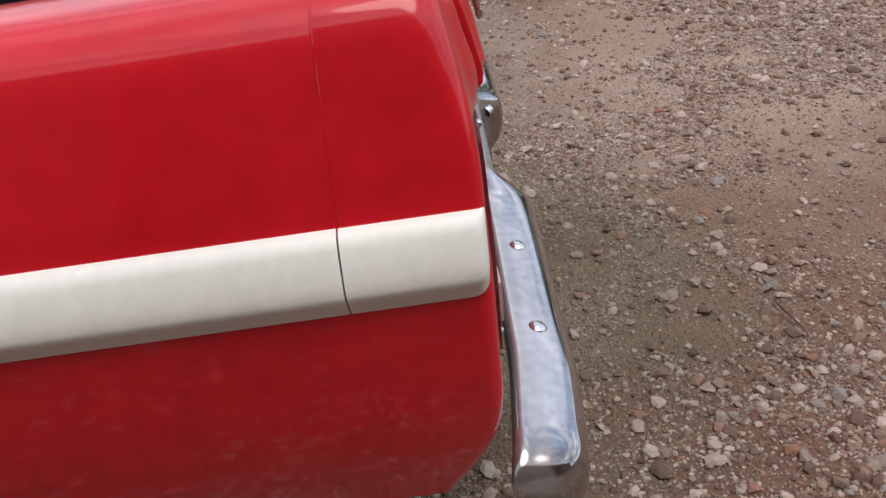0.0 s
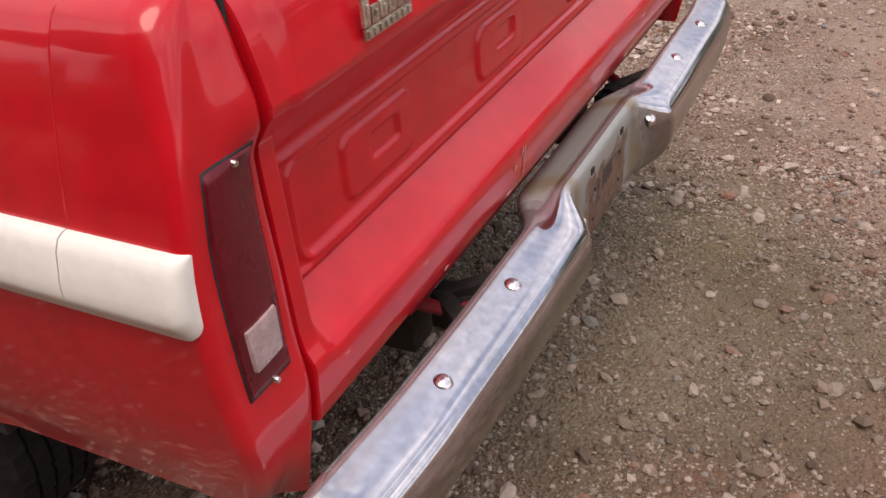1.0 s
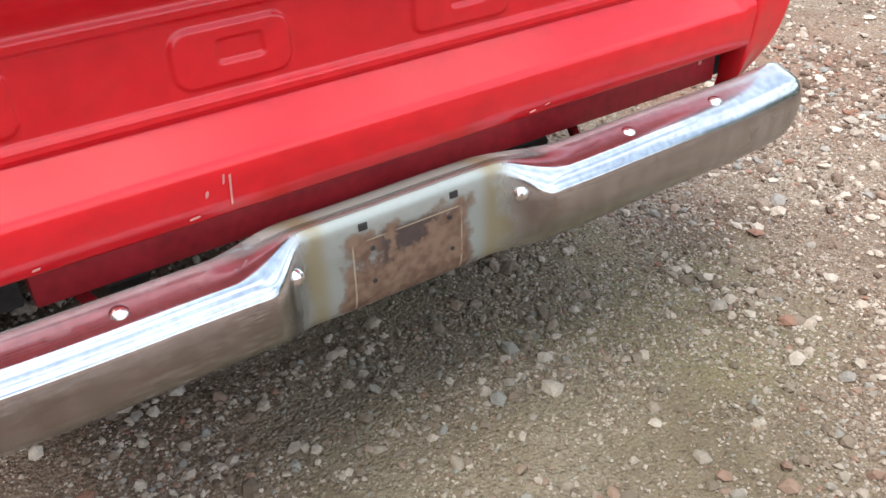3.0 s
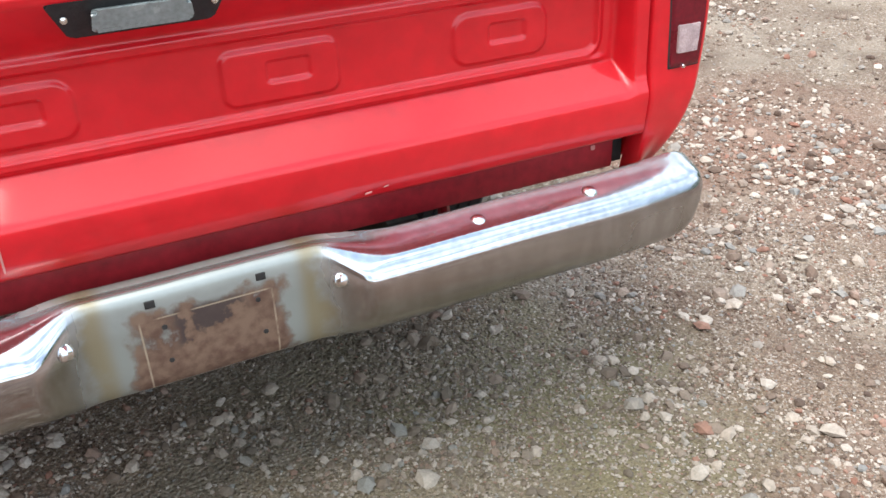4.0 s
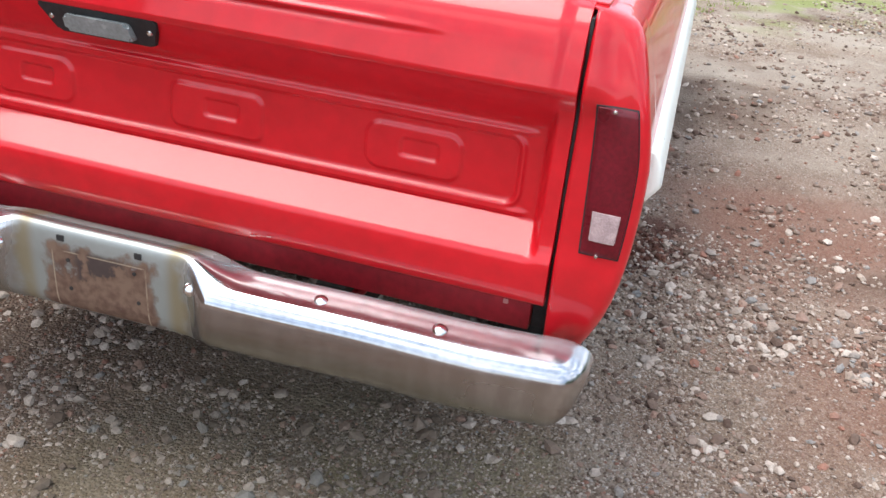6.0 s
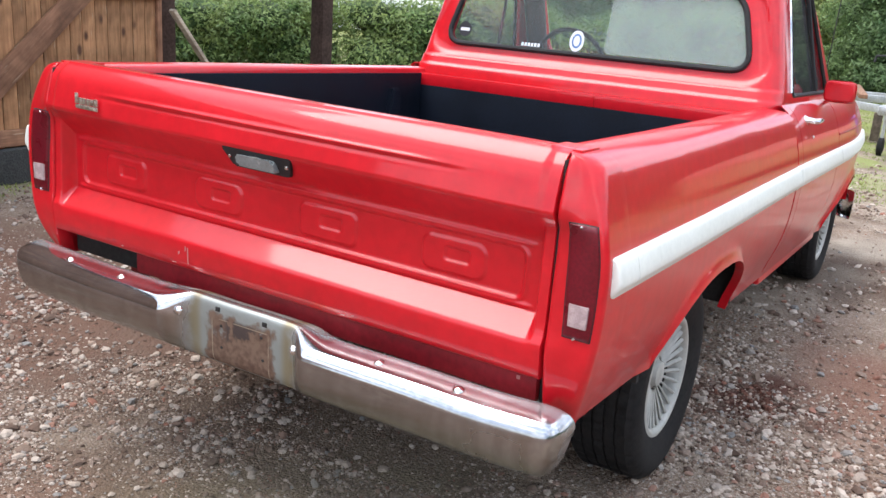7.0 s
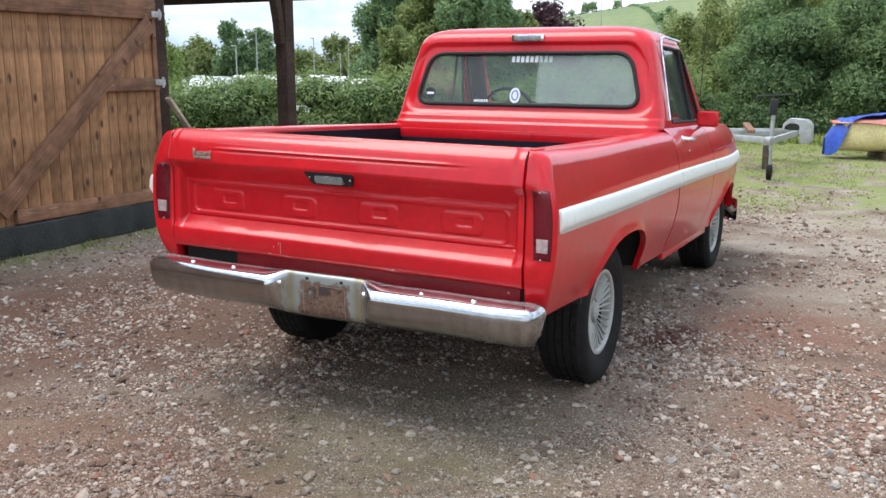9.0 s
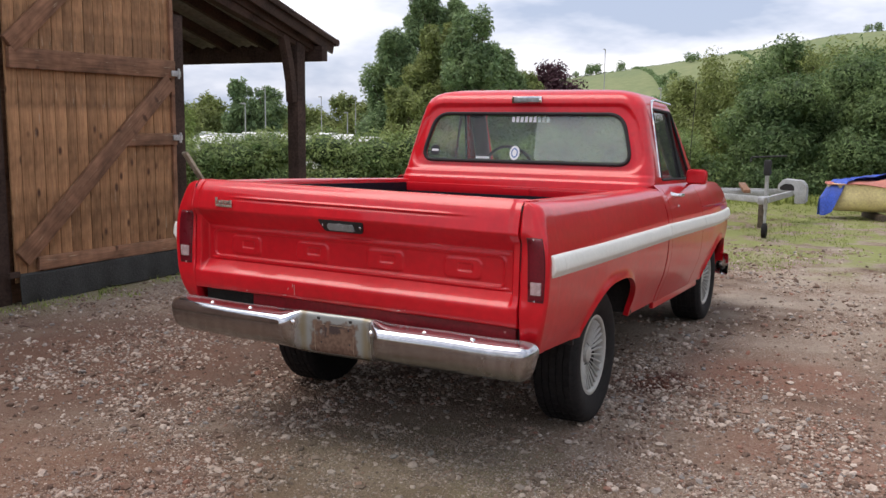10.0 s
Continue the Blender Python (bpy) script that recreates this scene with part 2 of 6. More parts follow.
    c1 = over(base, (0.27, 0.295, 0.275), math_node("MULTIPLY", plate, 0.85))
    c1 = over(c1, (0.24, 0.185, 0.085), math_node("MULTIPLY", tarnish, 0.7))
    k = n.new("ShaderNodeMix")
    k.data_type = "RGBA"
    l.new(c1, k.inputs[6])
    l.new(rustmix.outputs[2], k.inputs[7])
    l.new(math_node("MULTIPLY", rust, front), k.inputs[0])
    c2 = over(k.outputs[2], (0.040, 0.028, 0.027), math_node("MULTIPLY", black, 0.85))
    c2 = over(c2, (0.42, 0.34, 0.24), math_node("MULTIPLY", outline, 0.6))
    l.new(c2, b.inputs["Base Color"])
    l.new(math_node("SUBTRACT", math_node("SUBTRACT", 0.97, math_node("MULTIPLY", hump, 0.72)), math_node("MULTIPLY", math_node("MAXIMUM", rust, math_node("MULTIPLY", plate, 0.55)), front)), b.inputs["Metallic"])
    rough = b.inputs["Roughness"].links[0].from_socket
    # the face is scoured, the top still bright
    face = math_node("MULTIPLY", soft(sep.outputs[2], 0.645, 0.60), 0.07)
    face = math_node("ADD", face, math_node("MULTIPLY", soft(math_node("ADD", sep.outputs[1], wob), 0.35, 0.85), 0.10))
    r2 = math_node("ADD", math_node("ADD", rough, math_node("ADD", face, math_node("MULTIPLY", hump, 0.22))), math_node("MULTIPLY", math_node("MAXIMUM", math_node("MULTIPLY", rust, 0.7), math_node("MULTIPLY", plate, 0.30)), front))
    l.new(r2, b.inputs["Roughness"])
    return m


M_CHROME = chrome()
M_CHROMEPLAIN = material("chrome_trim", (0.7, 0.7, 0.7), 0.12, metal=1.0, vary=0.05, scale=20, fine=90)


def planks_material(name, rgb, along=(14, 14, 1.2)):
    m = material(name, rgb, 0.75, spec=0.25, vary=0.2, scale=2.5, fine=8, obj_random=0.22, bump=0.0015, bump_scale=60)
    n, l, b = nodes_of(m)
    co = n.new("ShaderNodeTexCoord")
    mp = n.new("ShaderNodeMapping")
    mp.inputs["Scale"].default_value = along
    oi, sh = n.new("ShaderNodeObjectInfo"), n.new("ShaderNodeVectorMath")
    sc = n.new("ShaderNodeMath")
    sc.operation = "MULTIPLY"
    sc.inputs[1].default_value = 37.0
    l.new(oi.outputs["Random"], sc.inputs[0])
    sh.operation = "ADD"
    l.new(co.outputs["Object"], sh.inputs[0])
    l.new(sc.outputs[0], sh.inputs[1])
    l.new(sh.outputs[0], mp.inputs[0])
    gr = n.new("ShaderNodeTexNoise")
    gr.inputs["Scale"].default_value, gr.inputs["Detail"].default_value = 4, 6
    l.new(mp.outputs[0], gr.inputs[0])
    vo = n.new("ShaderNodeTexVoronoi")
    vo.inputs["Scale"].default_value = 4.4
    mp2 = n.new("ShaderNodeMapping")
    mp2.inputs["Scale"].default_value = (1.6, 1, 0.8)
    l.new(sh.outputs[0], mp2.inputs[0])
    l.new(mp2.outputs[0], vo.inputs[0])
    knot = n.new("ShaderNodeMapRange")
    knot.inputs["From Min"].default_value, knot.inputs["From Max"].default_value = 0.19, 0.09
    l.new(vo.outputs["Distance"], knot.inputs[0])
    base = b.inputs["Base Color"].links[0].from_socket
    k = n.new("ShaderNodeMix")
    k.data_type, k.blend_type = "RGBA", "MULTIPLY"
    ramp = n.new("ShaderNodeValToRGB")
    ramp.color_ramp.elements[0].position, ramp.color_ramp.elements[0].color = 0.35, (0.76, 0.73, 0.70, 1)
    ramp.color_ramp.elements[1].position, ramp.color_ramp.elements[1].color = 0.65, (1.12, 1.10, 1.08, 1)
    l.new(gr.outputs["Fac"], ramp.inputs[0])
    k.inputs[0].default_value = 1.0
    l.new(base, k.inputs[6])
    l.new(ramp.outputs[0], k.inputs[7])
    k2 = n.new("ShaderNodeMix")
    k2.data_type = "RGBA"
    l.new(k.outputs[2], k2.inputs[6])
    k2.inputs[7].default_value = (0.085, 0.042, 0.024, 1)
    l.new(knot.outputs[0], k2.inputs[0])
    st, mp3, mr3, k3 = n.new("ShaderNodeTexNoise"), n.new("ShaderNodeMapping"), n.new("ShaderNodeMapRange"), n.new("ShaderNodeMix")
    st.inputs["Scale"].default_value, st.inputs["Detail"].default_value = 9, 3
    mp3.inputs["Scale"].default_value = tuple(0.5 * a for a in along)
    l.new(sh.outputs[0], mp3.inputs[0])
    l.new(mp3.outputs[0], st.inputs[0])
    mr3.inputs["From Min"].default_value, mr3.inputs["From Max"].default_value = 0.65, 0.72
    mr3.inputs["To Max"].default_value = 0.55
    l.new(st.outputs["Fac"], mr3.inputs[0])
    k3.data_type = "RGBA"
    l.new(mr3.outputs[0], k3.inputs[0])
    l.new(k2.outputs[2], k3.inputs[6])
    k3.inputs[7].default_value = (0.46, 0.36, 0.25, 1)
    l.new(k3.outputs[2], b.inputs["Base Color"])
    return m


M_BOARD = planks_material("stained_boards", (0.32, 0.175, 0.088))
M_PALE = planks_material("weathered_pale_timber", (0.40, 0.34, 0.26), (1.2, 14, 14))
M_RAIL = planks_material("stained_rails", (0.225, 0.12, 0.072), (1.2, 14, 14))


def ground_material():
    """Reddish trodden earth with grey grit, damp darker patches, and thin grass far along the yard."""
    m = material("yard_earth", (0.180, 0.118, 0.078), 0.95, vary=0.2, spec=0.2, rgb2=(0.335, 0.248, 0.178), scale=1.1, fine=38, bump=0.012, bump_scale=45)
    n, l, b = nodes_of(m)
    co = n.new("ShaderNodeTexCoord")

    def noise_node(scale, detail=5):
        k = n.new("ShaderNodeTexNoise")
        k.inputs["Scale"].default_value, k.inputs["Detail"].default_value = scale, detail
        l.new(co.outputs["Object"], k.inputs[0])
        return k.outputs["Fac"]

    def soft(v, a, c):
        k = n.new("ShaderNodeMapRange")
        k.interpolation_type = "SMOOTHSTEP"
        k.inputs["From Min"].default_value, k.inputs["From Max"].default_value = a, c
        l.new(v, k.inputs[0])
        return k.outputs[0]

    def mul(a, c, op="MULTIPLY"):
        k = n.new("ShaderNodeMath")
        k.operation = op
        for i, v in enumerate((a, c)):
            if isinstance(v, (int, float)):
                k.inputs[i].default_value = v
            else:
                l.new(v, k.inputs[i])
        return k.outputs[0]

    def over(under, rgb, fac):
        k = n.new("ShaderNodeMix")
        k.data_type = "RGBA"
        l.new(under, k.inputs[6])
        k.inputs[7].default_value = (*rgb, 1)
        l.new(fac, k.inputs[0])
        return k.outputs[2]

    sep = n.new("ShaderNodeSeparateXYZ")
    l.new(co.outputs["Object"], sep.inputs[0])
    X, Y = sep.outputs[0], sep.outputs[1]
    base = b.inputs["Base Color"].links[0].from_socket
    nb, nm, nf = noise_node(0.9), noise_node(3.0), noise_node(120, 3)
    red = soft(mul(nb, mul(nm, 0.4), "ADD"), 0.64, 0.80)
    c = over(base, (0.205, 0.108, 0.070), mul(red, 0.5))
    # grit: pale and dark grains
    for sc, amt in ((70, 0.45), (150, 0.58), (330, 0.52)):
        vo = n.new("ShaderNodeTexVoronoi")
        vo.inputs["Scale"].default_value = sc
        l.new(co.outputs["Object"], vo.inputs[0])
        bw, gr = n.new("ShaderNodeSeparateColor"), n.new("ShaderNodeValToRGB")
        l.new(vo.outputs["Color"], bw.inputs[0])
        gr.color_ramp.elements[0].position, gr.color_ramp.elements[0].color = 0.0, (0.055, 0.038, 0.028, 1)
        gr.color_ramp.elements[1].position, gr.color_ramp.elements[1].color = 1.0, (0.62, 0.55, 0.47, 1)
        for p, rgb in ((0.4, (0.155, 0.108, 0.078)), (0.75, (0.27, 0.21, 0.165)), (0.9, (0.40, 0.34, 0.28))):
            gr.color_ramp.elements.new(p).color = (*rgb, 1)
        l.new(bw.outputs[0], gr.inputs[0])
        k = n.new("ShaderNodeMix")
        k.data_type = "RGBA"
        l.new(c, k.inputs[6])
        l.new(gr.outputs[0], k.inputs[7])
        l.new(mul(soft(bw.outputs[1], 0.25, 0.6), amt), k.inputs[0])
        c = k.outputs[2]
    c = over(c, (0.50, 0.45, 0.40), mul(soft(nf, 0.60, 0.68), 0.6))
    c = over(c, (0.08, 0.06, 0.045), mul(soft(noise_node(75, 3), 0.60, 0.70), 0.5))
    c = over(c, (0.37, 0.31, 0.245), mul(soft(mul(noise_node(1.3), mul(noise_node(5.0), 0.5), "ADD"), 0.70, 0.95), 0.5))
    damp = soft(mul(noise_node(0.55), mul(noise_node(2.2), 0.45), "ADD"), 0.70, 0.96)
    c = over(c, (0.092, 0.054, 0.037), mul(damp, 0.78))
    # uneven patches of other colours, churned dark red soil beside the rear wheel among them
    def patch(at, inner, outer, rgb, amount, wave=4.0):
        d2 = n.new("ShaderNodeVectorMath")
        d2.operation = "DISTANCE"
        d2.inputs[1].default_value = (*at, 0)
        l.new(co.outputs["Object"], d2.inputs[0])
        return over(c, rgb, mul(soft(mul(d2.outputs["Value"], mul(noise_node(wave), 1.1), "ADD"), outer + 0.55, inner + 0.55), amount))

    back = soft(mul(X, mul(nm, 0.9), "ADD"), 0.55, 1.25)
    c = over(c, (0.175, 0.092, 0.060), mul(back, 0.66))
    pale = mul(soft(mul(X, mul(nb, 3.0), "ADD"), -1.0, -4.0), soft(mul(Y, mul(nb, 1.2), "ADD"), 3.0, 3.8))
    c = over(c, (0.40, 0.355, 0.29), mul(mul(pale, soft(noise_node(1.7), 0.38, 0.62)), 0.5))
    # a darker brown area between the truck and the barn
    c = patch((-1.1, 0.2), 0.9, 1.9, (0.095, 0.056, 0.042), 0.75, 2.0)
    c = patch((-2.35, 3.65), 0.2, 0.9, (0.20, 0.092, 0.062), 0.65, 2.2)
    c = patch((-1.0, 4.1), 0.2, 0.9, (0.20, 0.092, 0.062), 0.55, 2.6)
    c = patch((-0.65, -0.35), 0.45, 1.7, (0.165, 0.092, 0.064), 0.75, 2.6)
    c = patch((1.1, 3.5), 0.3, 1.0, (0.38, 0.30, 0.235), 0.5, 2.4)
    c = patch((1.7, 4.3), 0.7, 1.6, (0.42, 0.325, 0.255), 0.42, 2.0)
    # shade behind the bumper's left half, put into the ground as one dark patch
    c = patch((0.35, 1.6), 0.1, 0.6, (0.115, 0.072, 0.052), 0.6, 3.0)
    c = patch((0.55, 1.75), 0.05, 0.55, (0.165, 0.082, 0.058), 0.6, 3.5)
    c = patch((-1.84, 3.02), 0.08, 0.38, (0.085, 0.034, 0.024), 0.9)
    # greyer, slightly mossy grit behind the truck, its colour also holding shade under the bumper
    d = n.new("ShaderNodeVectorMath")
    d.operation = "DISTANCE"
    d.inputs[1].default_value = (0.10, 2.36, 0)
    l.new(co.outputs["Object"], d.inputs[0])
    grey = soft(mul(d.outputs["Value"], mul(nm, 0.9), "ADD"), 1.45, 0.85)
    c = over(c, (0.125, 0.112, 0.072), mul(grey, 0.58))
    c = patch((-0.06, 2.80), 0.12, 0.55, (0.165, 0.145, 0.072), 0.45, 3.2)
    # grass
    far = soft(mul(X, mul(nb, 5.0), "ADD"), -3.6, -6.4)
    spots = soft(mul(noise_node(1.6), mul(nm, 0.5), "ADD"), 0.66, 0.80)
    g = mul(far, spots)
    g2 = soft(X, -12.5, -15.5)
    side = soft(mul(Y, mul(nm, 0.8), "ADD"), -1.35, -1.75)
    g = mul(mul(g, g2, "MAXIMUM"), mul(side, 0.35), "MAXIMUM")
    c = over(c, (0.21, 0.245, 0.075), mul(g, 0.85))
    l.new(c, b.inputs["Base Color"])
    # grain of the grit
    vg, b2 = n.new("ShaderNodeTexVoronoi"), n.new("ShaderNodeBump")
    vg.inputs["Scale"].default_value = 110
    l.new(co.outputs["Object"], vg.inputs[0])
    b2.invert = True
    b2.inputs["Strength"].default_value, b2.inputs["Distance"].default_value = 1.0, 0.006
    l.new(vg.outputs["Distance"], b2.inputs["Height"])
    l.new(b.inputs["Normal"].links[0].from_socket, b2.inputs["Normal"])
    l.new(b2.outputs[0], b.inputs["Normal"])
    return m


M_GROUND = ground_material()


def stone_material():
    m = material("loose_stones", (0.30, 0.26, 0.23), 0.9, vary=0.1, scale=40, fine=200, spec=0.25)
    n, l, b = nodes_of(m)
    ge = n.new("ShaderNodeNewGeometry")
    ramp = n.new("ShaderNodeValToRGB")
    cr = ramp.color_ramp
    cr.elements[0].position, cr.elements[0].color = 0.0, (0.09, 0.06, 0.046, 1)
    cr.elements[1].position, cr.elements[1].color = 1.0, (0.52, 0.45, 0.385, 1)
    for p, rgb in ((0.22, (0.18, 0.125, 0.095)), (0.42, (0.28, 0.215, 0.172)), (0.50, (0.27, 0.125, 0.088)), (0.55, (0.34, 0.27, 0.215)), (0.66, (0.24, 0.24, 0.23)), (0.70, (0.39, 0.32, 0.26)), (0.85, (0.47, 0.395, 0.33))):
        cr.elements.new(p).color = (*rgb, 1)
    l.new(ge.outputs["Random Per Island"], ramp.inputs[0])
    base = b.inputs["Base Color"].links[0].from_node
    k = n.new("ShaderNodeMix")
    k.data_type, k.blend_type = "RGBA", "MULTIPLY"
    k.inputs[0].default_value = 1.0
    base.inputs[6].default_value, base.inputs[7].default_value = (0.75, 0.75, 0.75, 1), (1.2, 1.2, 1.2, 1)
    l.new(ramp.outputs[0], k.inputs[6])
    l.new(base.outputs[2], k.inputs[7])
    # earth clings to them behind the truck
    co, sep, dust, mx = n.new("ShaderNodeTexCoord"), n.new("ShaderNodeSeparateXYZ"), n.new("ShaderNodeMapRange"), n.new("ShaderNodeMix")
    l.new(co.outputs["Object"], sep.inputs[0])
    l.new(sep.outputs[0], dust.inputs[0])
    dust.inputs["From Min"].default_value, dust.inputs["From Max"].default_value = 0.25, 0.85
    dust.inputs["To Min"].default_value, dust.inputs["To Max"].default_value = 0.06, 0.30
    mx.data_type = "RGBA"
    l.new(dust.outputs[0], mx.inputs[0])
    l.new(k.outputs[2], mx.inputs[6])
    mx.inputs[7].default_value = (0.185, 0.098, 0.066, 1)
    # and moss behind the tail, darkened too for the shade under the bumper
    at, near, mo = n.new("ShaderNodeVectorMath"), n.new("ShaderNodeMapRange"), n.new("ShaderNodeMix")
    at.operation = "DISTANCE"
    at.inputs[1].default_value = (0.10, 2.36, 0)
    l.new(co.outputs["Object"], at.inputs[0])
    l.new(at.outputs["Value"], near.inputs[0])
    near.inputs["From Min"].default_value, near.inputs["From Max"].default_value = 1.0, 0.45
    near.inputs["To Max"].default_value = 0.48
    mo.data_type = "RGBA"
    l.new(near.outputs[0], mo.inputs[0])
    l.new(mx.outputs[2], mo.inputs[6])
    mo.inputs[7].default_value = (0.12, 0.112, 0.082, 1)
    l.new(mo.outputs[2], b.inputs["Base Color"])
    return m


M_STONE = stone_material()


def leaf_material(name, dark, light):
    m = material(name, dark, 0.6, rgb2=light, scale=0.8, fine=5, island=0.35, spec=0.3)
    n, l, b = nodes_of(m)
    b.inputs["Subsurface Weight"].default_value = 0.0
    tr, add = n.new("ShaderNodeBsdfTranslucent"), n.new("ShaderNodeMixShader")
    l.new(b.inputs["Base Color"].links[0].from_socket, tr.inputs[0])
    add.inputs[0].default_value = 0.38
    out = n["Material Output"]
    l.new(b.outputs[0], add.inputs[1])
    l.new(tr.outputs[0], add.inputs[2])
    l.new(add.outputs[0], out.inputs[0])
    return m


M_HEDGE = leaf_material("hedge_leaves", (0.055, 0.112, 0.045), (0.21, 0.295, 0.115))
M_HEDGELOW = leaf_material("clipped_hedge_leaves", (0.09, 0.165, 0.055), (0.32, 0.39, 0.14))
M_YOUNG = leaf_material("young_leaves", (0.19, 0.27, 0.08), (0.33, 0.38, 0.14))
# the shade inside a hedge, given as a dark green
M_HEDGESHADE = material("hedge_inner_shade", (0.040, 0.070, 0.024), 0.95, vary=0.3, scale=2, fine=10)
M_TREE = leaf_material("tree_leaves", (0.10, 0.180, 0.085), (0.25, 0.34, 0.155))
M_TREEB = leaf_material("tree_leaves_olive", (0.145, 0.195, 0.065), (0.27, 0.31, 0.11))
M_PURPLE = leaf_material("purple_leaves", (0.05, 0.022, 0.032), (0.10, 0.045, 0.055))
M_GRASS = leaf_material("grass_blades", (0.17, 0.23, 0.055), (0.36, 0.40, 0.13))
M_HILL = material("hill_pasture", (0.14, 0.185, 0.09), 0.95, rgb2=(0.22, 0.245, 0.125), scale=0.012, fine=0.2, spec=0.1)


# ---- mesh helpers ----
def mesh_of(name, verts, faces, mat, smooth=True, sharp=38):
    me = bpy.data.meshes.new(name)
    me.from_pydata([tuple(v) for v in verts], [], [tuple(f) for f in faces])
    me.validate()
    me.materials.append(mat)
    if smooth:
        me.shade_smooth()
        me.set_sharp_from_angle(angle=radians(sharp))
    return me


def made(name, verts, faces, mat, parent=None, label="", smooth=True, sharp=38, solid=0.0):
    ob = new(name, mesh_of(name, verts, faces, mat, smooth, sharp))
    if parent is not None:
        ob.parent = parent
    if label:
        ob["label"] = label
    if solid:
        md = ob.modifiers.new("thickness", "SOLIDIFY")
        md.thickness, md.offset = abs(solid), -1 if solid > 0 else 1
        thick = bpy.data.meshes.new_from_object(ob.evaluated_get(bpy.context.evaluated_depsgraph_get()))
        ob.modifiers.clear()
        ob.data, thick.name = thick, name
        thick.shade_smooth()
        thick.set_sharp_from_angle(angle=radians(sharp))
    return ob


def part(name, bm, mat, parent=None, label="", sharp=38):
    """One bmesh as one mesh object under a thing."""
    bmesh.ops.recalc_face_normals(bm, faces=bm.faces[:])
    me = bpy.data.meshes.new(name)
    bm.to_mesh(me)
    bm.free()
    me.materials.append(mat)
    me.shade_smooth()
    me.set_sharp_from_angle(angle=radians(sharp))
    ob = new(name, me)
    if parent is not None:
        ob.parent = parent
    if label:
        ob["label"] = label
    return ob


def empty(name, at=(0, 0, 0), turn=0.0):
    ob = new(name)
    ob.matrix_basis = pose(*at, 0, 0, turn)
    return ob


def grid_faces(nu, nv, closed=False, flip=False):
    f = []
    for i in range(nu if closed else nu - 1):
        a, b = i * nv, ((i + 1) % nu) * nv
        for j in range(nv - 1):
            q = (a + j, b + j, b + j + 1, a + j + 1)
            f.append(q[::-1] if flip else q)
    return f


def box_bm(size, at=(0, 0, 0), bevel=0.0, turn=None, bm=None):
    """A box with rounded edges, added to bm."""
    bm = bm or bmesh.new()
    tmp = bmesh.new()
    bmesh.ops.create_cube(tmp, size=1)
    bmesh.ops.scale(tmp, vec=size, verts=tmp.verts)
    if bevel:
        bmesh.ops.bevel(tmp, geom=tmp.edges[:], offset=bevel, segments=2, affect="EDGES", profile=0.6)
    m = Matrix.Translation(at) @ (turn or Matrix())
    bmesh.ops.transform(tmp, matrix=m, verts=tmp.verts)
    me = bpy.data.meshes.new("tmp")
    tmp.to_mesh(me)
    tmp.free()
    bm.from_mesh(me)
    bpy.data.meshes.remove(me)
    return bm


def beam_bm(a, b, w, h, bevel=0.006, bm=None, up=(0, 0, 1)):
    """A squared timber or bar from a to b."""
    a, b = Vector(a), Vector(b)
    d = b - a
    q = d.to_track_quat("X", "Z") if abs(d.normalized().z) < 0.98 else d.to_track_quat("X", "Y")
    return box_bm((d.length, w, h), (a + b) / 2, bevel, q.to_matrix().to_4x4(), bm)


def lathe(profile, n=32, axis="y", closed=True):
    """Turns (radius, along) pairs round an axis; gives vertices and faces."""
    v = []
    for i in range(n):
        a = 2 * math.pi * i / n
        for r, h in profile:
            p = (r * math.cos(a), h, r * math.sin(a)) if axis == "y" else ((h, r * math.cos(a), r * math.sin(a)) if axis == "x" else (r * math.cos(a), r * math.sin(a), h))
            v.append(p)
    return v, grid_faces(n, len(profile), closed=True, flip=axis == "y")


def tube_bm(points, r, n=8, bm=None, closed=False):
    """A round bar along points."""
    bm = bm or bmesh.new()
    pts = [Vector(p) for p in points]
    rings = []
    for i, p in enumerate(pts):
        a = pts[i - 1] if (i or closed) else p
        c = pts[(i + 1) % len(pts)] if (i < len(pts) - 1 or closed) else p
        q = (c - a).to_track_quat("Z", "Y")
        rr = r[i] if isinstance(r, (list, tuple)) else r
        rings.append([bm.verts.new(p + q @ Vector((rr * math.cos(2 * math.pi * k / n), rr * math.sin(2 * math.pi * k / n), 0))) for k in range(n)])
    for i in range(len(rings) if closed else len(rings) - 1):
        A, B = rings[i], rings[(i + 1) % len(rings)]
        for k in range(n):
            bm.faces.new((A[k], A[(k + 1) % n], B[(k + 1) % n], B[k]))
    if not closed:
        bm.faces.new(rings[0][::-1])
        bm.faces.new(rings[-1])
    return bm


def curve(xs, ys):
    """A smooth curve through the knots."""
    xs, ys = np.array(xs, float), np.array(ys, float)
    d = np.gradient(ys, xs)

    def f(x):
        x = np.clip(x, xs[0], xs[-1])
        i = np.clip(np.searchsorted(xs, x) - 1, 0, len(xs) - 2)
        h = xs[i + 1] - xs[i]
        t = (x - xs[i]) / h
        return ((2 * t**3 - 3 * t**2 + 1) * ys[i] + (t**3 - 2 * t**2 + t) * h * d[i] + (-2 * t**3 + 3 * t**2) * ys[i + 1] + (t**3 - t**2) * h * d[i + 1])

    return f


def step(a, b, x):
    t = np.clip((np.asarray(x, float) - a) / (b - a), 0, 1)
    return t * t * (3 - 2 * t)


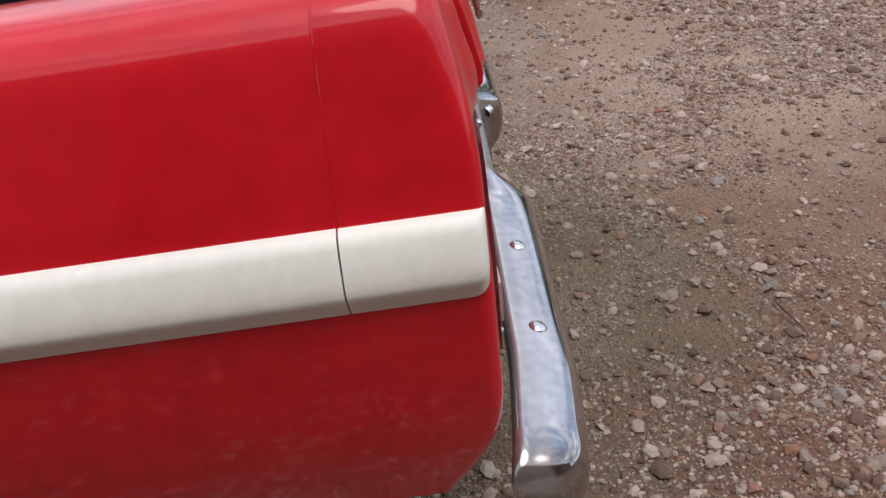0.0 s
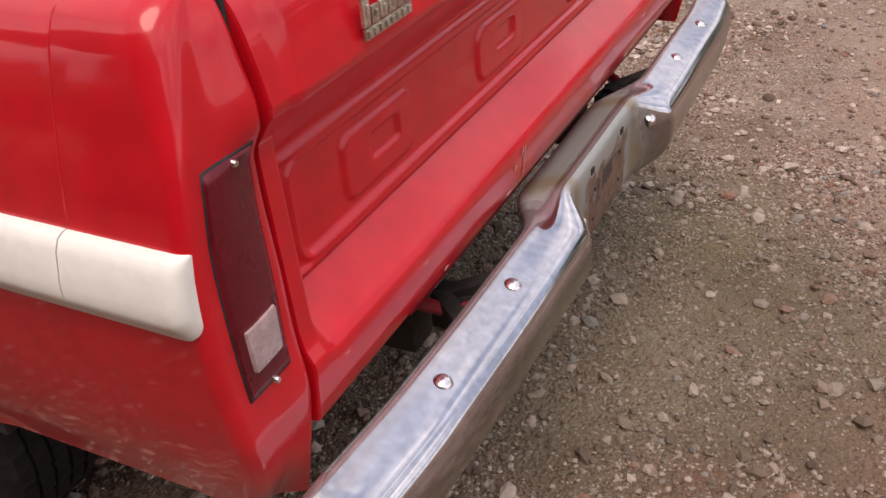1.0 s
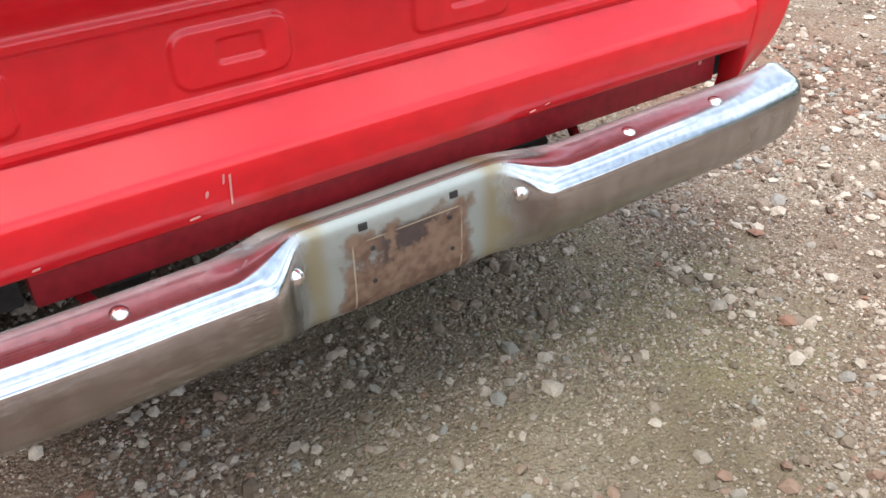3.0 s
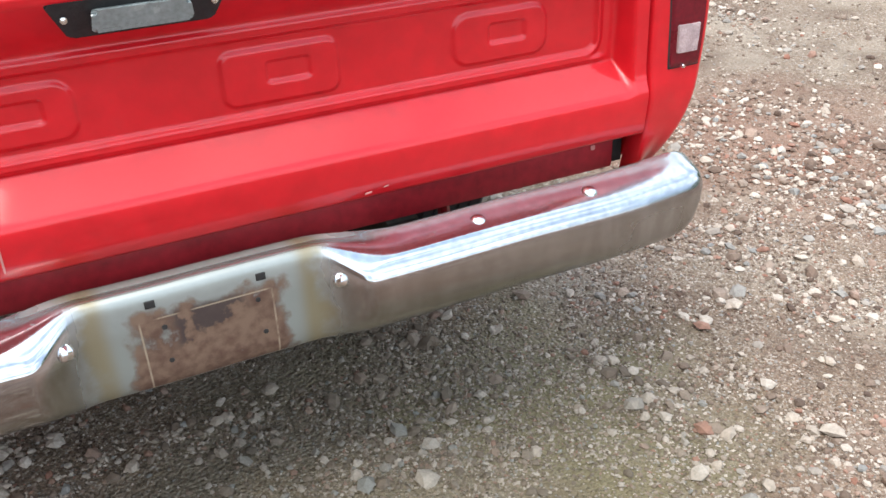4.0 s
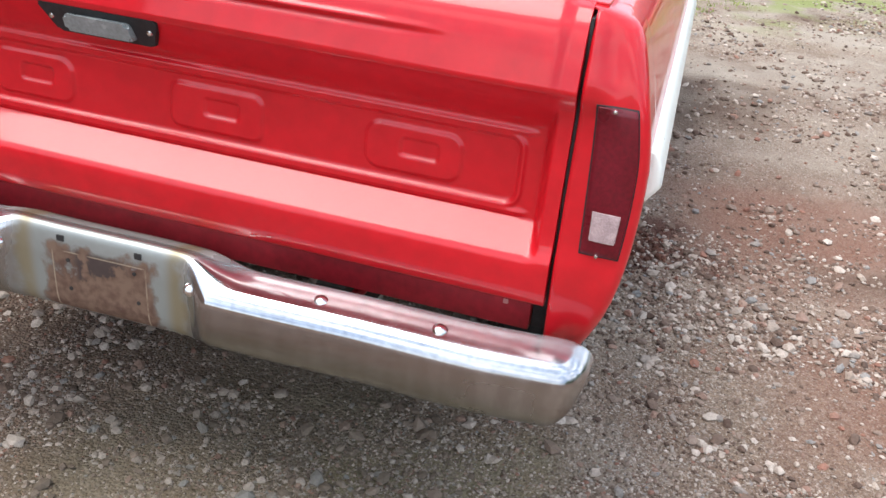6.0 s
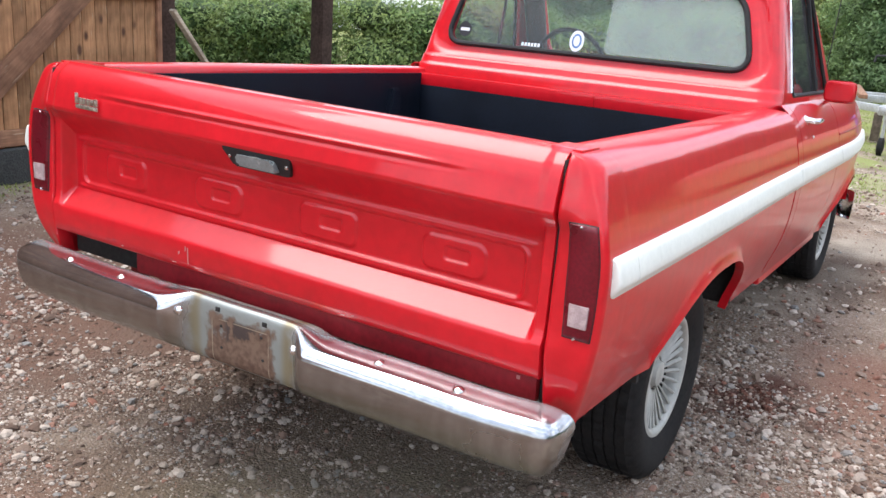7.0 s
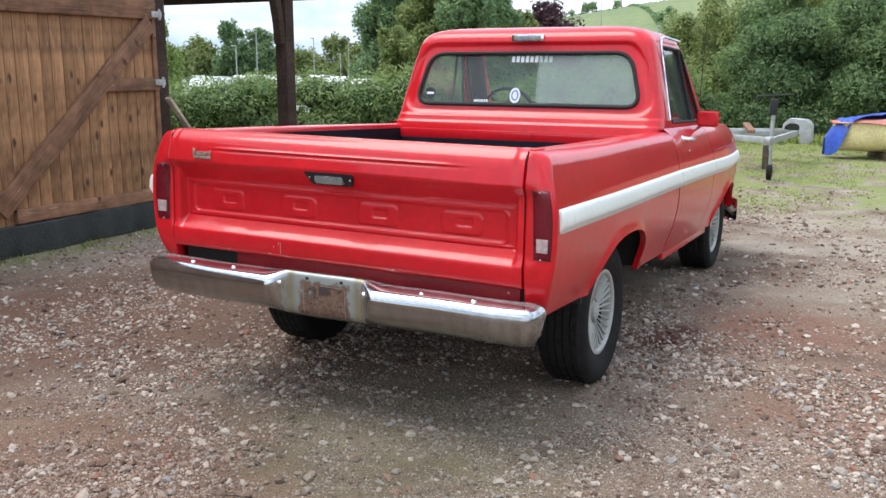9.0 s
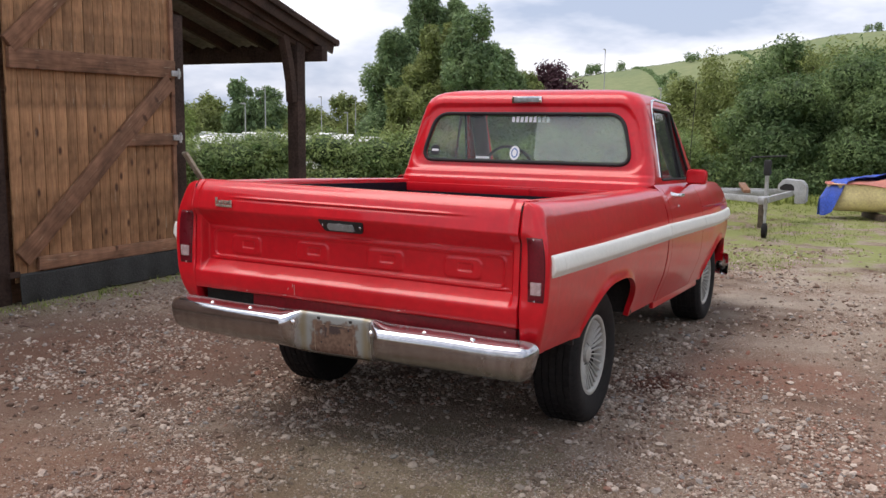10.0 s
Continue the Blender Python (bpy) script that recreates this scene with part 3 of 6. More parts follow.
def rounded(pts, r, n=6):
    """The outline of a polygon with rounded corners, in two dimensions."""
    out = []
    for i, p in enumerate(pts):
        p, a, b = Vector(p), Vector(pts[i - 1]), Vector(pts[(i + 1) % len(pts)])
        u, v = (a - p).normalized(), (b - p).normalized()
        k = min(r, 0.45 * (a - p).length, 0.45 * (b - p).length)
        s, e = p + u * k, p + v * k
        for j in range(n + 1):
            t = j / n
            out.append(tuple((1 - t) ** 2 * s + 2 * t * (1 - t) * p + t * t * e))
    return out


def prism_bm(outline, depth, to3, bm=None, bevel=0.0):
    """A plate: an outline with a thickness. to3(u, v, w) gives the place."""
    bm = bm or bmesh.new()
    lo = [bm.verts.new(to3(u, v, 0)) for u, v in outline]
    hi = [bm.verts.new(to3(u, v, depth)) for u, v in outline]
    n = len(outline)
    for i in range(n):
        bm.faces.new((lo[i], lo[(i + 1) % n], hi[(i + 1) % n], hi[i]))
    bm.faces.new(lo[::-1])
    top = bm.faces.new(hi)
    if bevel:
        bmesh.ops.bevel(bm, geom=list(top.edges), offset=bevel, segments=2, affect="EDGES")
    return bm


# ---- ground ----
def spread(lo, hi, fine, limit, k=1.22):
    a = list(np.arange(lo, hi, fine))
    s, x = fine, a[-1]
    while x < limit:
        s *= k
        x += s
        a.append(x)
    s, x = fine, a[0]
    while x > -limit:
        s *= k
        x -= s
        a.insert(0, x)
    return np.array(a)


FAR_DIP = 2.0            # the land falls away beyond the hedges


def ground_z(x, y):
    z = 0.02 + 0.010 * noise.noise(Vector((x * 0.8, y * 0.8, 0))) + 0.006 * noise.noise(Vector((x * 3.1, y * 3.1, 4))) + 0.004 * noise.noise(Vector((x * 9, y * 9, 9)))
    fade = max(0.0, 1 - math.hypot(x, y) / 60)
    dip = min(1.0, max(0.0, (math.hypot(x - 3.5, y - 4.3) - 25) / 22))
    return 0.02 + (z - 0.02) * fade - FAR_DIP * dip * dip * (3 - 2 * dip)


gx, gy = spread(-4.5, 3.6, 0.07, 2600), spread(-2.4, 5.6, 0.07, 2600)
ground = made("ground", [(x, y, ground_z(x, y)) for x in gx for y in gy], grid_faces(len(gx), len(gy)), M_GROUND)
tagged(ground, "reddish-brown earth yard strewn with gravel and thin grass", "ground", kind="structure")

# ---- the truck: x towards its tail, y towards its right side ----
SLOPE = 0.037            # the body stands nose-down
truck = empty("pickup_truck", (0, 2.0, 0))
tagged(truck, "bright red vintage pickup truck with cream side stripe, parked on gravel", "pickup truck")


def twist(x, y):
    """The bed sits a little lower on its right side."""
    return -0.013 * y * min(1.0, max(0.0, (x + 2.1) / 1.4))


def taper(x):
    """How far the front wings draw in towards the nose."""
    return 0.085 * max(0.0, (-3.5 - x) / 1.1) ** 1.6


def lean(verts):
    return [(x, y, z + SLOPE * x + twist(x, y)) for x, y, z in verts]


def body(name, verts, faces, mat, parent=None, label="", **k):
    return made(name, lean(verts), faces, mat, parent or truck, label, **k)


def body_part(name, bm, mat, parent=None, label="", sharp=38):
    for v in bm.verts:
        v.co.z += SLOPE * v.co.x + twist(v.co.x, v.co.y)
    return part(name, bm, mat, parent or truck, label, sharp)


BED_Y = curve((0.56, 0.62, 0.66, 0.72, 0.78, 0.84, 0.90, 0.96, 1.03, 1.08, 1.14, 1.20, 1.232, 1.252, 1.262), (0.938, 0.955, 0.970, 0.990, 1.004, 1.013, 1.018, 1.020, 1.018, 1.010, 0.996, 0.980, 0.968, 0.952, 0.930))
CAB_Y = curve((0.52, 0.62, 0.72, 0.84, 0.95, 1.03, 1.10, 1.17, 1.22, 1.26, 1.285), (0.922, 0.955, 0.990, 1.013, 1.019, 1.016, 1.004, 0.984, 0.962, 0.934, 0.905))
REAR_X = curve((0.58, 0.66, 0.735, 0.805, 0.822, 0.840, 0.87, 0.95, 1.075, 1.095, 1.108, 1.120, 1.135, 1.19, 1.222, 1.246, 1.262, 1.27), (-0.025, -0.008, 0.006, 0.014, 0.013, 0.010, 0.007, 0.004, -0.002, -0.001, 0.005, 0.012, 0.014, 0.003, -0.005, -0.015, -0.030, -0.045))


def arch_bottom(x, xc, half, top, low):
    """The panel's lower edge: the line low, with a wheel arch cut into it."""
    u = abs(x - xc) / half
    if u >= 1:
        return low
    return max(low, low - 0.05 + (top - low + 0.05) * (1 - u ** 2.6) ** (1 / 2.2))


def side_panel(name, x0, x1, prof, ztop, low, arch, sgn, top_in=None, nz=34, label=""):
    """An outer panel in upright columns, between x0 (rear) and x1 (front), with its wheel arch."""
    xs = list(np.linspace(x0, x1, 40))
    if arch:
        xc, half, top = arch
        xs += [xc + half * math.cos(a) for a in np.linspace(0.0, math.pi, 61)] + [xc - half - 0.001, xc + half + 0.001]
        xs = sorted(x for x in xs if min(x0, x1) <= x <= max(x0, x1))[::-1]
    v, extra = [], (top_in or [])
    for x in xs:
        lo = low(x)
        if arch:
            lo = arch_bottom(x, *arch, lo)
        lip = 0.021 * math.exp(-((abs(x - arch[0]) / arch[1]) ** 6) * 0.6) if arch and abs(x - arch[0]) < arch[1] * 1.15 else 0
        tp = taper(x)
        v.append((x, sgn * (float(prof(lo)) + lip - 0.03 - tp), lo + 0.004))
        for j in range(nz):
            z = lo + (ztop - lo) * j / (nz - 1)
            d = z - lo
            v.append((x, sgn * (float(prof(z)) + lip * math.exp(-(d / 0.028) ** 2) - tp), z - 0.35 * tp * float(step(1.0, 1.28, z))))
        for yy, zz in extra:
            v.append((x, sgn * max(0.0, yy - tp * min(1, yy / 0.8)), zz - 0.35 * tp))
    return body(name, v, grid_faces(len(xs), nz + 1 + len(extra), flip=sgn < 0), M_RED, label=label, sharp=50, solid=0.004)


RAIL_IN = [(0.900, 1.266), (0.850, 1.267), (0.822, 1.264), (0.812, 1.257), (0.810, 1.238)]
REAR_ARCH = (-1.03, 0.44, 0.835)
FRONT_ARCH = (-3.93, 0.44, 0.83)


def bed_low(x):
    return float(np.interp(x, (-2.2, -1.4, -0.6, -0.1), (0.555, 0.565, 0.60, 0.615)))


REAR_OUT = curve((0.58, 0.645, 0.68, 0.71, 0.74, 0.78, 0.87, 0.96, 1.03, 1.11, 1.18, 1.25, 1.27), (-0.070, -0.034, -0.016, -0.004, 0.004, 0.009, 0.009, 0.008, 0.006, 0.003, -0.007, -0.024, -0.032))


def corner_r(z):
    """The radius of the bed's outer rear corner, larger near the rail and the foot."""
    return 0.017 + 0.016 * float(step(1.10, 1.24, z)) + 0.008 * float(step(0.80, 0.68, z))


def rear_face(y, z):
    """How far back the rear corner reaches: the gate's fold dies out towards the outer edge, which turns sharply forward."""
    Y, r = float(BED_Y(z)), corner_r(z)
    t = min(1.0, max(0.0, (y - 0.893) / (Y - r - 0.893)))
    k = float(step(0.0, 0.75, t))
    x = float(REAR_X(z)) * (1 - k) + float(REAR_OUT(z)) * k
    over = min(r, max(0.0, y - (Y - r)))
    return x - (r - math.sqrt(max(0.0, r * r - over * over)))


def corner_panel(sgn):
    """The rear corner of the bed: from the gate's seam round to the side panel."""
    v, zs = [], list(np.linspace(0.612, 1.252, 64)) + [1.258, 1.262]
    for z in zs:
        Y, r = float(BED_Y(z)), corner_r(z)
        ys = [0.893 + (Y - r - 0.893) * t for t in np.linspace(0, 1, 14)] + [Y - r + r * math.sin(a) for a in np.linspace(0.12, math.pi / 2 - 0.02, 12)]
        xr = rear_face(0.893, z)
        row = [(xr - 0.05, 0.889), (xr - 0.004, 0.889)] + [(rear_face(y, z), y) for y in ys]
        row += [(row[-1][0] - 0.004, Y), (-0.075, Y), (-0.105, Y), (-0.137, Y), (-0.1400, Y - 0.0002)]
        v += [(x, sgn * y, z) for x, y in row]
    m = len(row)
    top = v[(len(zs) - 1) * m:]
    for f, dz in ((0.25, 0.004), (0.6, 0.005), (1.0, 0.004)):
        v += [(x + (max(-0.137, min(x, -0.10)) - x) * f, y + (sgn * 0.82 - y) * f, 1.262 + dz) for x, y, z in top]
    # the welded joint with the side panel
    if sgn < 0:
        seam = [(-0.1375, sgn * (float(BED_Y(z)) - 0.0003), z) for z in np.linspace(1.055, 1.255, 20)]
        body_part("weld_seam", tube_bm(seam, 0.0012, 8), M_RED)
    return body("corner_panel", v, grid_faces(len(zs) + 3, m, flip=sgn > 0), M_RED, sharp=50, solid=0.004)


for sgn in (1, -1):
    side_panel("bed_side", -0.134, -2.080, lambda z: BED_Y(z) - 0.0003, 1.262, bed_low, REAR_ARCH, sgn, RAIL_IN)
    corner_panel(sgn)
    # cap plate on the rail's end
    body_part("rail_cap", box_bm((0.10, 0.085, 0.006), (-0.105, sgn * 0.862, 1.268), 0.002), M_RED)


def tail_light(sgn):
    def sheet(y0, y1, z0, z1, off, name, mat, parent, label="", skew=0.0, pillow=0.0, r=0.012):
        nu, nv, v = 13, 29, []
        for i in range(nu):
            for j in range(nv):
                a, b = i / (nu - 1), j / (nv - 1)
                z = z0 + (z1 - z0) * b
                lo, hi = y0(z), y1(z)
                # rounded corners: squeeze the ends
                e = min(b, 1 - b) * (z1 - z0)
                q = 0 if e > r else r - math.sqrt(max(0, r * r - (r - e) ** 2))
                y = lo + q + (hi - lo - 2 * q) * a
                edge = 0.0 if 0 < i < nu - 1 and 0 < j < nv - 1 else 1.0
                x = rear_face(y, z)
                bulge = pillow * math.sin(math.pi * a) ** 0.5 * math.sin(math.pi * b) ** 0.3
                v.append((x + off + bulge - edge * 0.014, sgn * y, z))
        return body(name, v, grid_faces(nu, nv, flip=sgn < 0), mat, parent, label, sharp=60)

    inn = lambda z: (0.914 if sgn > 0 else 0.898) + 0.012 * (1.10 - z) / 0.27
    out = lambda z: float(BED_Y(z)) - (0.013 if sgn > 0 else 0.026)
    z0, z1 = (0.845, 1.125) if sgn > 0 else (0.841, 1.117)
    lamp = sheet(lambda z: inn(z) - 0.004, lambda z: out(z) + 0.003, z0 - 0.004, z1 + 0.004, 0.0015, "tail_light", M_RUBBER, truck, "dark gasket round the lamp")
    sheet(inn, out, z0, z1, 0.0035, "lens", M_LENS, lamp, "dark red ribbed lens", pillow=0.003)
    sheet(lambda z: inn(z) + 0.014, lambda z: out(z) - 0.014, 0.880, 0.937, 0.0085, "reversing_lens", M_LENSWHITE, lamp, "clear square lens", pillow=0.002, r=0.004)
    for z in (z1 - 0.013, z0 + 0.009):
        yy = (inn(z) + out(z)) / 2 - 0.004
        v, f = lathe([(0.0001, 0.006), (0.003, 0.0055), (0.0045, 0.003), (0.0045, -0.01)], 10, "x")
        x0 = rear_face(yy, z) + 0.0035
        body("screw", [(x + x0, y + sgn * yy, zz + z) for x, y, zz in v], f, M_STEEL, lamp)
    return lamp


for sgn in (1, -1):
    tail_light(sgn)


# ---- tailgate ----
def box_sdf(y, z, cy, cz, hy, hz, r):
    qx, qz = np.abs(y - cy) - (hy - r), np.abs(z - cz) - (hz - r)
    return np.hypot(np.maximum(qx, 0), np.maximum(qz, 0)) + np.minimum(np.maximum(qx, qz), 0) - r


def gate_relief(y, z):
    """Pressed beads and plain raised blocks on the sunk panel."""
    d = box_sdf(y, z, 0, 0.958, 0.80, 0.066, 0.028)
    h = 0.006 * np.exp(-(d / 0.006) ** 2)
    h -= 0.0035 * step(0.002, -0.008, d)
    # two long lines beyond the frame
    for zz in (0.882, 1.034):
        h += 0.006 * np.exp(-((z - zz) / 0.005) ** 2) * step(0.83, 0.80, np.abs(y))
    for cy, hy, wy in ((-0.60, 0.088, 0.02), (-0.205, 0.092, 0.028), (0.20, 0.096, 0.02), (0.597, 0.092, 0.028)):
        o = box_sdf(y, z, cy, 0.957, hy, 0.044, wy)
        s = step(0.0035, -0.0035, o)
        i = box_sdf(y, z, cy + 0.012, 0.962, 0.036, 0.017, 0.007)
        s = s * (1 - step(0.003, -0.003, i))
        h += 0.006 * s
    return h


def tailgate():
    centre = [(-0.03, 0.727), (0.006, 0.728), (0.013, 0.735), (0.019, 0.808), (0.017, 0.815), (-0.038, 0.866), (-0.044, 0.872), (-0.046, 1.046), (-0.041, 1.054), (0.016, 1.118), (0.025, 1.127), (0.027, 1.137),
              (0.017, 1.190), (0.009, 1.222), (-0.005, 1.248), (-0.030, 1.266), (-0.036, 1.275), (-0.085, 1.274), (-0.103, 1.264), (-0.110, 1.245), (-0.110, 0.80), (-0.03, 0.727)]
    ends = [(-0.03, 0.727), (0.006, 0.728), (0.013, 0.735), (0.019, 0.808), (0.018, 0.818), (0.008, 0.838), (0.003, 0.866), (-0.006, 1.080), (-0.004, 1.095), (0.012, 1.118), (0.020, 1.127), (0.021, 1.137),
            (0.009, 1.190), (0.000, 1.222), (-0.012, 1.246), (-0.034, 1.263), (-0.060, 1.272), (-0.085, 1.271), (-0.103, 1.262), (-0.110, 1.245), (-0.110, 0.80), (-0.03, 0.727)]
    count = [2, 2, 3, 2, 6, 2, 60, 3, 8, 3, 3, 20, 12, 8, 6, 3, 2, 3, 2, 3, 2]
    C, E, panel = [], [], []
    for k, c in enumerate(count):
        for j in range(c):
            t = j / c
            C.append(np.array(centre[k]) * (1 - t) + np.array(centre[k + 1]) * t)
            E.append(np.array(ends[k]) * (1 - t) + np.array(ends[k + 1]) * t)
            panel.append(k)
    C, E, panel = np.array(C + [np.array(centre[-1])]), np.array(E + [np.array(ends[-1])]), np.array(panel + [20])
    bend = np.nonzero((panel >= 11) & (panel <= 14))[0][1:]
    for P in (C, E):
        for _ in range(40):
            P[bend] = (P[bend - 1] + 2 * P[bend] + P[bend + 1]) / 4
    ys = np.concatenate([[-0.8825, -0.8815], np.linspace(-0.880, -0.79, 40), np.linspace(-0.788, 0.788, 470), np.linspace(0.79, 0.880, 40), [0.8815, 0.8825]])
    v = []
    for y in ys:
        w = float(step(0.834, 0.858, abs(y)))
        P = C * (1 - w) + E * w
        x, z = P[:, 0].copy(), P[:, 1]
        x += np.where(panel == 6, gate_relief(y, z) * (1 - w), 0)
        # long crease across the upper face, dying out towards its ends
        taper = float(step(0.70, 0.45, abs(y)))
        x += np.where((panel >= 11) & (panel <= 12), 0.0055 * taper * (np.exp(-((z - 1.197) / 0.005) ** 2) - 0.7 * np.exp(-((z - 1.186) / 0.005) ** 2)), 0)
        x -= 0.004 * (abs(y) > 0.8816)
        x += 0.0015 * math.sin(y * 5.1 + 1) * (panel >= 11)
        v += [(a, y, b) for a, b in zip(x, z)]
    m = len(C)
    f = grid_faces(len(ys), m, flip=True)
    f += [tuple(range(m - 1)), tuple((len(ys) - 1) * m + i for i in range(m - 1))[::-1]]
    return body("tailgate", v, f, M_RED, label="pressed red tailgate with beaded panel", sharp=55)


gate = tailgate()
# dark strips fill the gaps beside the gate in place of their shade
for s in (-1, 1):
    body_part("gate_seal", box_bm((0.075, 0.0055, 0.52), (-0.0475, s * 0.8858, 0.99), 0.001), M_DARK)


def badge(parent):
    """A cast script badge: plain bars in two rows on a thin back."""
    bm = bmesh.new()
    for y0, w, h in ((0.0, 0.013, 0.032), (0.017, 0.014, 0.019), (0.035, 0.014, 0.019), (0.053, 0.015, 0.019), (0.072, 0.013, 0.019), (0.088, 0.014, 0.022)):
        box_bm((0.005, w, h), (0.031, -0.728 + y0 + w / 2, 1.161 + h / 2), 0.0015, None, bm)
        box_bm((0.004, w * 0.45, h * 0.4), (0.034, -0.728 + y0 + w / 2, 1.161 + h * 0.55), 0.001, None, bm)
    box_bm((0.004, 0.100, 0.013), (0.031, -0.676, 1.153), 0.001, None, bm)
    for k in range(8):
        box_bm((0.003, 0.007, 0.008), (0.0345, -0.720 + k * 0.0122, 1.153), 0.001, None, bm)
    return body_part("badge", bm, M_BADGE, parent, "cast metal badge of plain bars")


badge(gate)
for y0, z0, z1, w in ((-0.268, 0.746, 0.800, 0.003), (-0.277, 0.785, 0.803, 0.003), (-0.306, 0.770, 0.782, 0.005), (0.80, 0.69, 0.70, 0.01), (-0.335, 0.740, 0.745, 0.018), (0.30, 0.738, 0.743, 0.014), (0.335, 0.744, 0.748, 0.010), (-0.56, 0.739, 0.744, 0.012)):
    body_part("paint_chip", prism_bm(rounded([(y0, z0), (y0 + w, z0 + 0.002), (y0 + w * 0.8 + 0.003, z1), (y0 + 0.002, z1 - 0.001)], 0.002, 2), 0.001, lambda u, v, t: (0.0145 + (v - 0.735) * 0.08 + t, u, v)) if z0 > 0.72 else
              prism_bm(rounded([(y0, z0), (y0 + w, z0), (y0 + w, z1), (y0, z1)], 0.002, 2), 0.001, lambda u, v, t: (-0.0445 + t, u, v)), M_CHIP, gate, "pale paint chip")


def plate_lamp():
    out = rounded([(-0.125, 1.126), (0.125, 1.126), (0.100, 1.070), (-0.100, 1.070)], 0.008)
    base = body_part("plate_lamp", prism_bm(out, 0.012, lambda u, v, w: (-0.016 + (v - 1.07) * 0.55 + w, u, v), bevel=0.003), M_RUBBER, None, "black number plate lamp under the gate's fold")
    glassy = rounded([(-0.066, 1.112), (0.066, 1.112), (0.070, 1.078), (-0.070, 1.078)], 0.008)
    body_part("lamp_glass", prism_bm(glassy, 0.018, lambda u, v, w: (-0.004 + (v - 1.07) * 0.45 + w, u, v), bevel=0.006), M_LAMPGLASS, base, "cloudy lamp glass")
    for s in (-1, 1):
        v, f = lathe([(0.0001, 0.004), (0.005, 0.003), (0.006, 0.0), (0.006, -0.006)], 10, "x")
        body("screw", [(x + 0.012, y + s * 0.102, z + 1.10) for x, y, z in v], f, M_STEEL, base)


plate_lamp()

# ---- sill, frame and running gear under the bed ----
# sill, mount and struts carry the shade under the gate in their darker red
body_part("rear_sill", box_bm((0.06, 1.42, 0.092), (-0.075, 0.145, 0.688), 0.006), M_REDSHADE, None, "cross sill under the gate, its red darkened as in shade")
# two black blocks stand in for the shade at the sill's ends
body_part("sill_end", box_bm((0.05, 0.30, 0.088), (-0.085, -0.727, 0.688), 0.006), M_DARK, None, "black block standing for the shaded recess at the sill's end")
body_part("sill_end", box_bm((0.05, 0.032, 0.088), (-0.085, 0.872, 0.688), 0.004), M_DARK, None, "black block standing for the shaded recess at the sill's end")
body_part("body_mount", box_bm((0.04, 0.05, 0.09), (-0.14, -0.66, 0.60), 0.006), M_REDSHADE, None, "mount under the sill, its red darkened as in shade")
for sgn in (1, -1):
    body_part("frame_rail", box_bm((4.3, 0.07, 0.14), (-2.26, sgn * 0.42, 0.53), 0.01), M_DARK)
    bm = box_bm((0.12, 0.05, 0.07), (-0.02, sgn * 0.42, 0.56), 0.006)
    beam_bm((-0.06, sgn * 0.44, 0.58), (0.05, sgn * 0.36, 0.60), 0.03, 0.05, 0.004, bm)
    beam_bm((-0.06, sgn * 0.44, 0.58), (0.06, sgn * 0.56, 0.61), 0.03, 0.05, 0.004, bm)
    body_part("bumper_bracket", bm, M_DARK)
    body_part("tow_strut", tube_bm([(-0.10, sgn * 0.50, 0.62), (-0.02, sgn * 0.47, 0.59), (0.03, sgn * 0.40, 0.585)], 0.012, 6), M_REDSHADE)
    pts = [(-1.02 + 0.62 * math.sin(a), sgn * 0.52, 0.58 - 0.16 * math.cos(a) ** 2) for a in np.linspace(-1.5, 1.5, 12)]
    body_part("leaf_spring", tube_bm(pts, 0.024, 6), M_DARK)
    # inner wheel housing
    bm = box_bm((0.98, 0.02, 0.5), (-1.03, sgn * 0.66, 0.66), 0.004)
    box_bm((0.98, 0.31, 0.02), (-1.03, sgn * 0.805, 0.90), 0.004, None, bm)
    for xx in (-0.53, -1.53):
        box_bm((0.02, 0.30, 0.34), (xx, sgn * 0.80, 0.74), 0.004, None, bm)
    body_part("wheel_housing", bm, M_DARK)
    bm = box_bm((0.98, 0.02, 0.6), (-3.93, sgn * 0.62, 0.72), 0.004)
    box_bm((0.98, 0.34, 0.02), (-3.93, sgn * 0.79, 0.95), 0.004, None, bm)
    body_part("wheel_housing", bm, M_DARK)
bm = tube_bm([(-1.02, -0.70, 0.378), (-1.02, 0.70, 0.378)], 0.045, 14)
v, f = lathe([(0.0001, -0.14), (0.09, -0.11), (0.14, -0.03), (0.14, 0.03), (0.09, 0.11), (0.0001, 0.14)], 18, "x")
part("rear_axle", bm, M_DARK, truck)
made("axle_case", [(x - 1.02, y, z + 0.378) for x, y, z in v], f, M_DARK, truck)
part("front_axle", tube_bm([(-3.93, -0.70, 0.345), (-3.93, 0.70, 0.345)], 0.04, 10), M_DARK, truck)
body_part("bed_underside", box_bm((1.85, 1.30, 0.05), (-1.10, 0, 0.66), 0.004), M_DARK)
body_part("cab_underside", box_bm((2.3, 1.75, 0.05), (-3.25, 0, 0.58), 0.004), M_DARK)


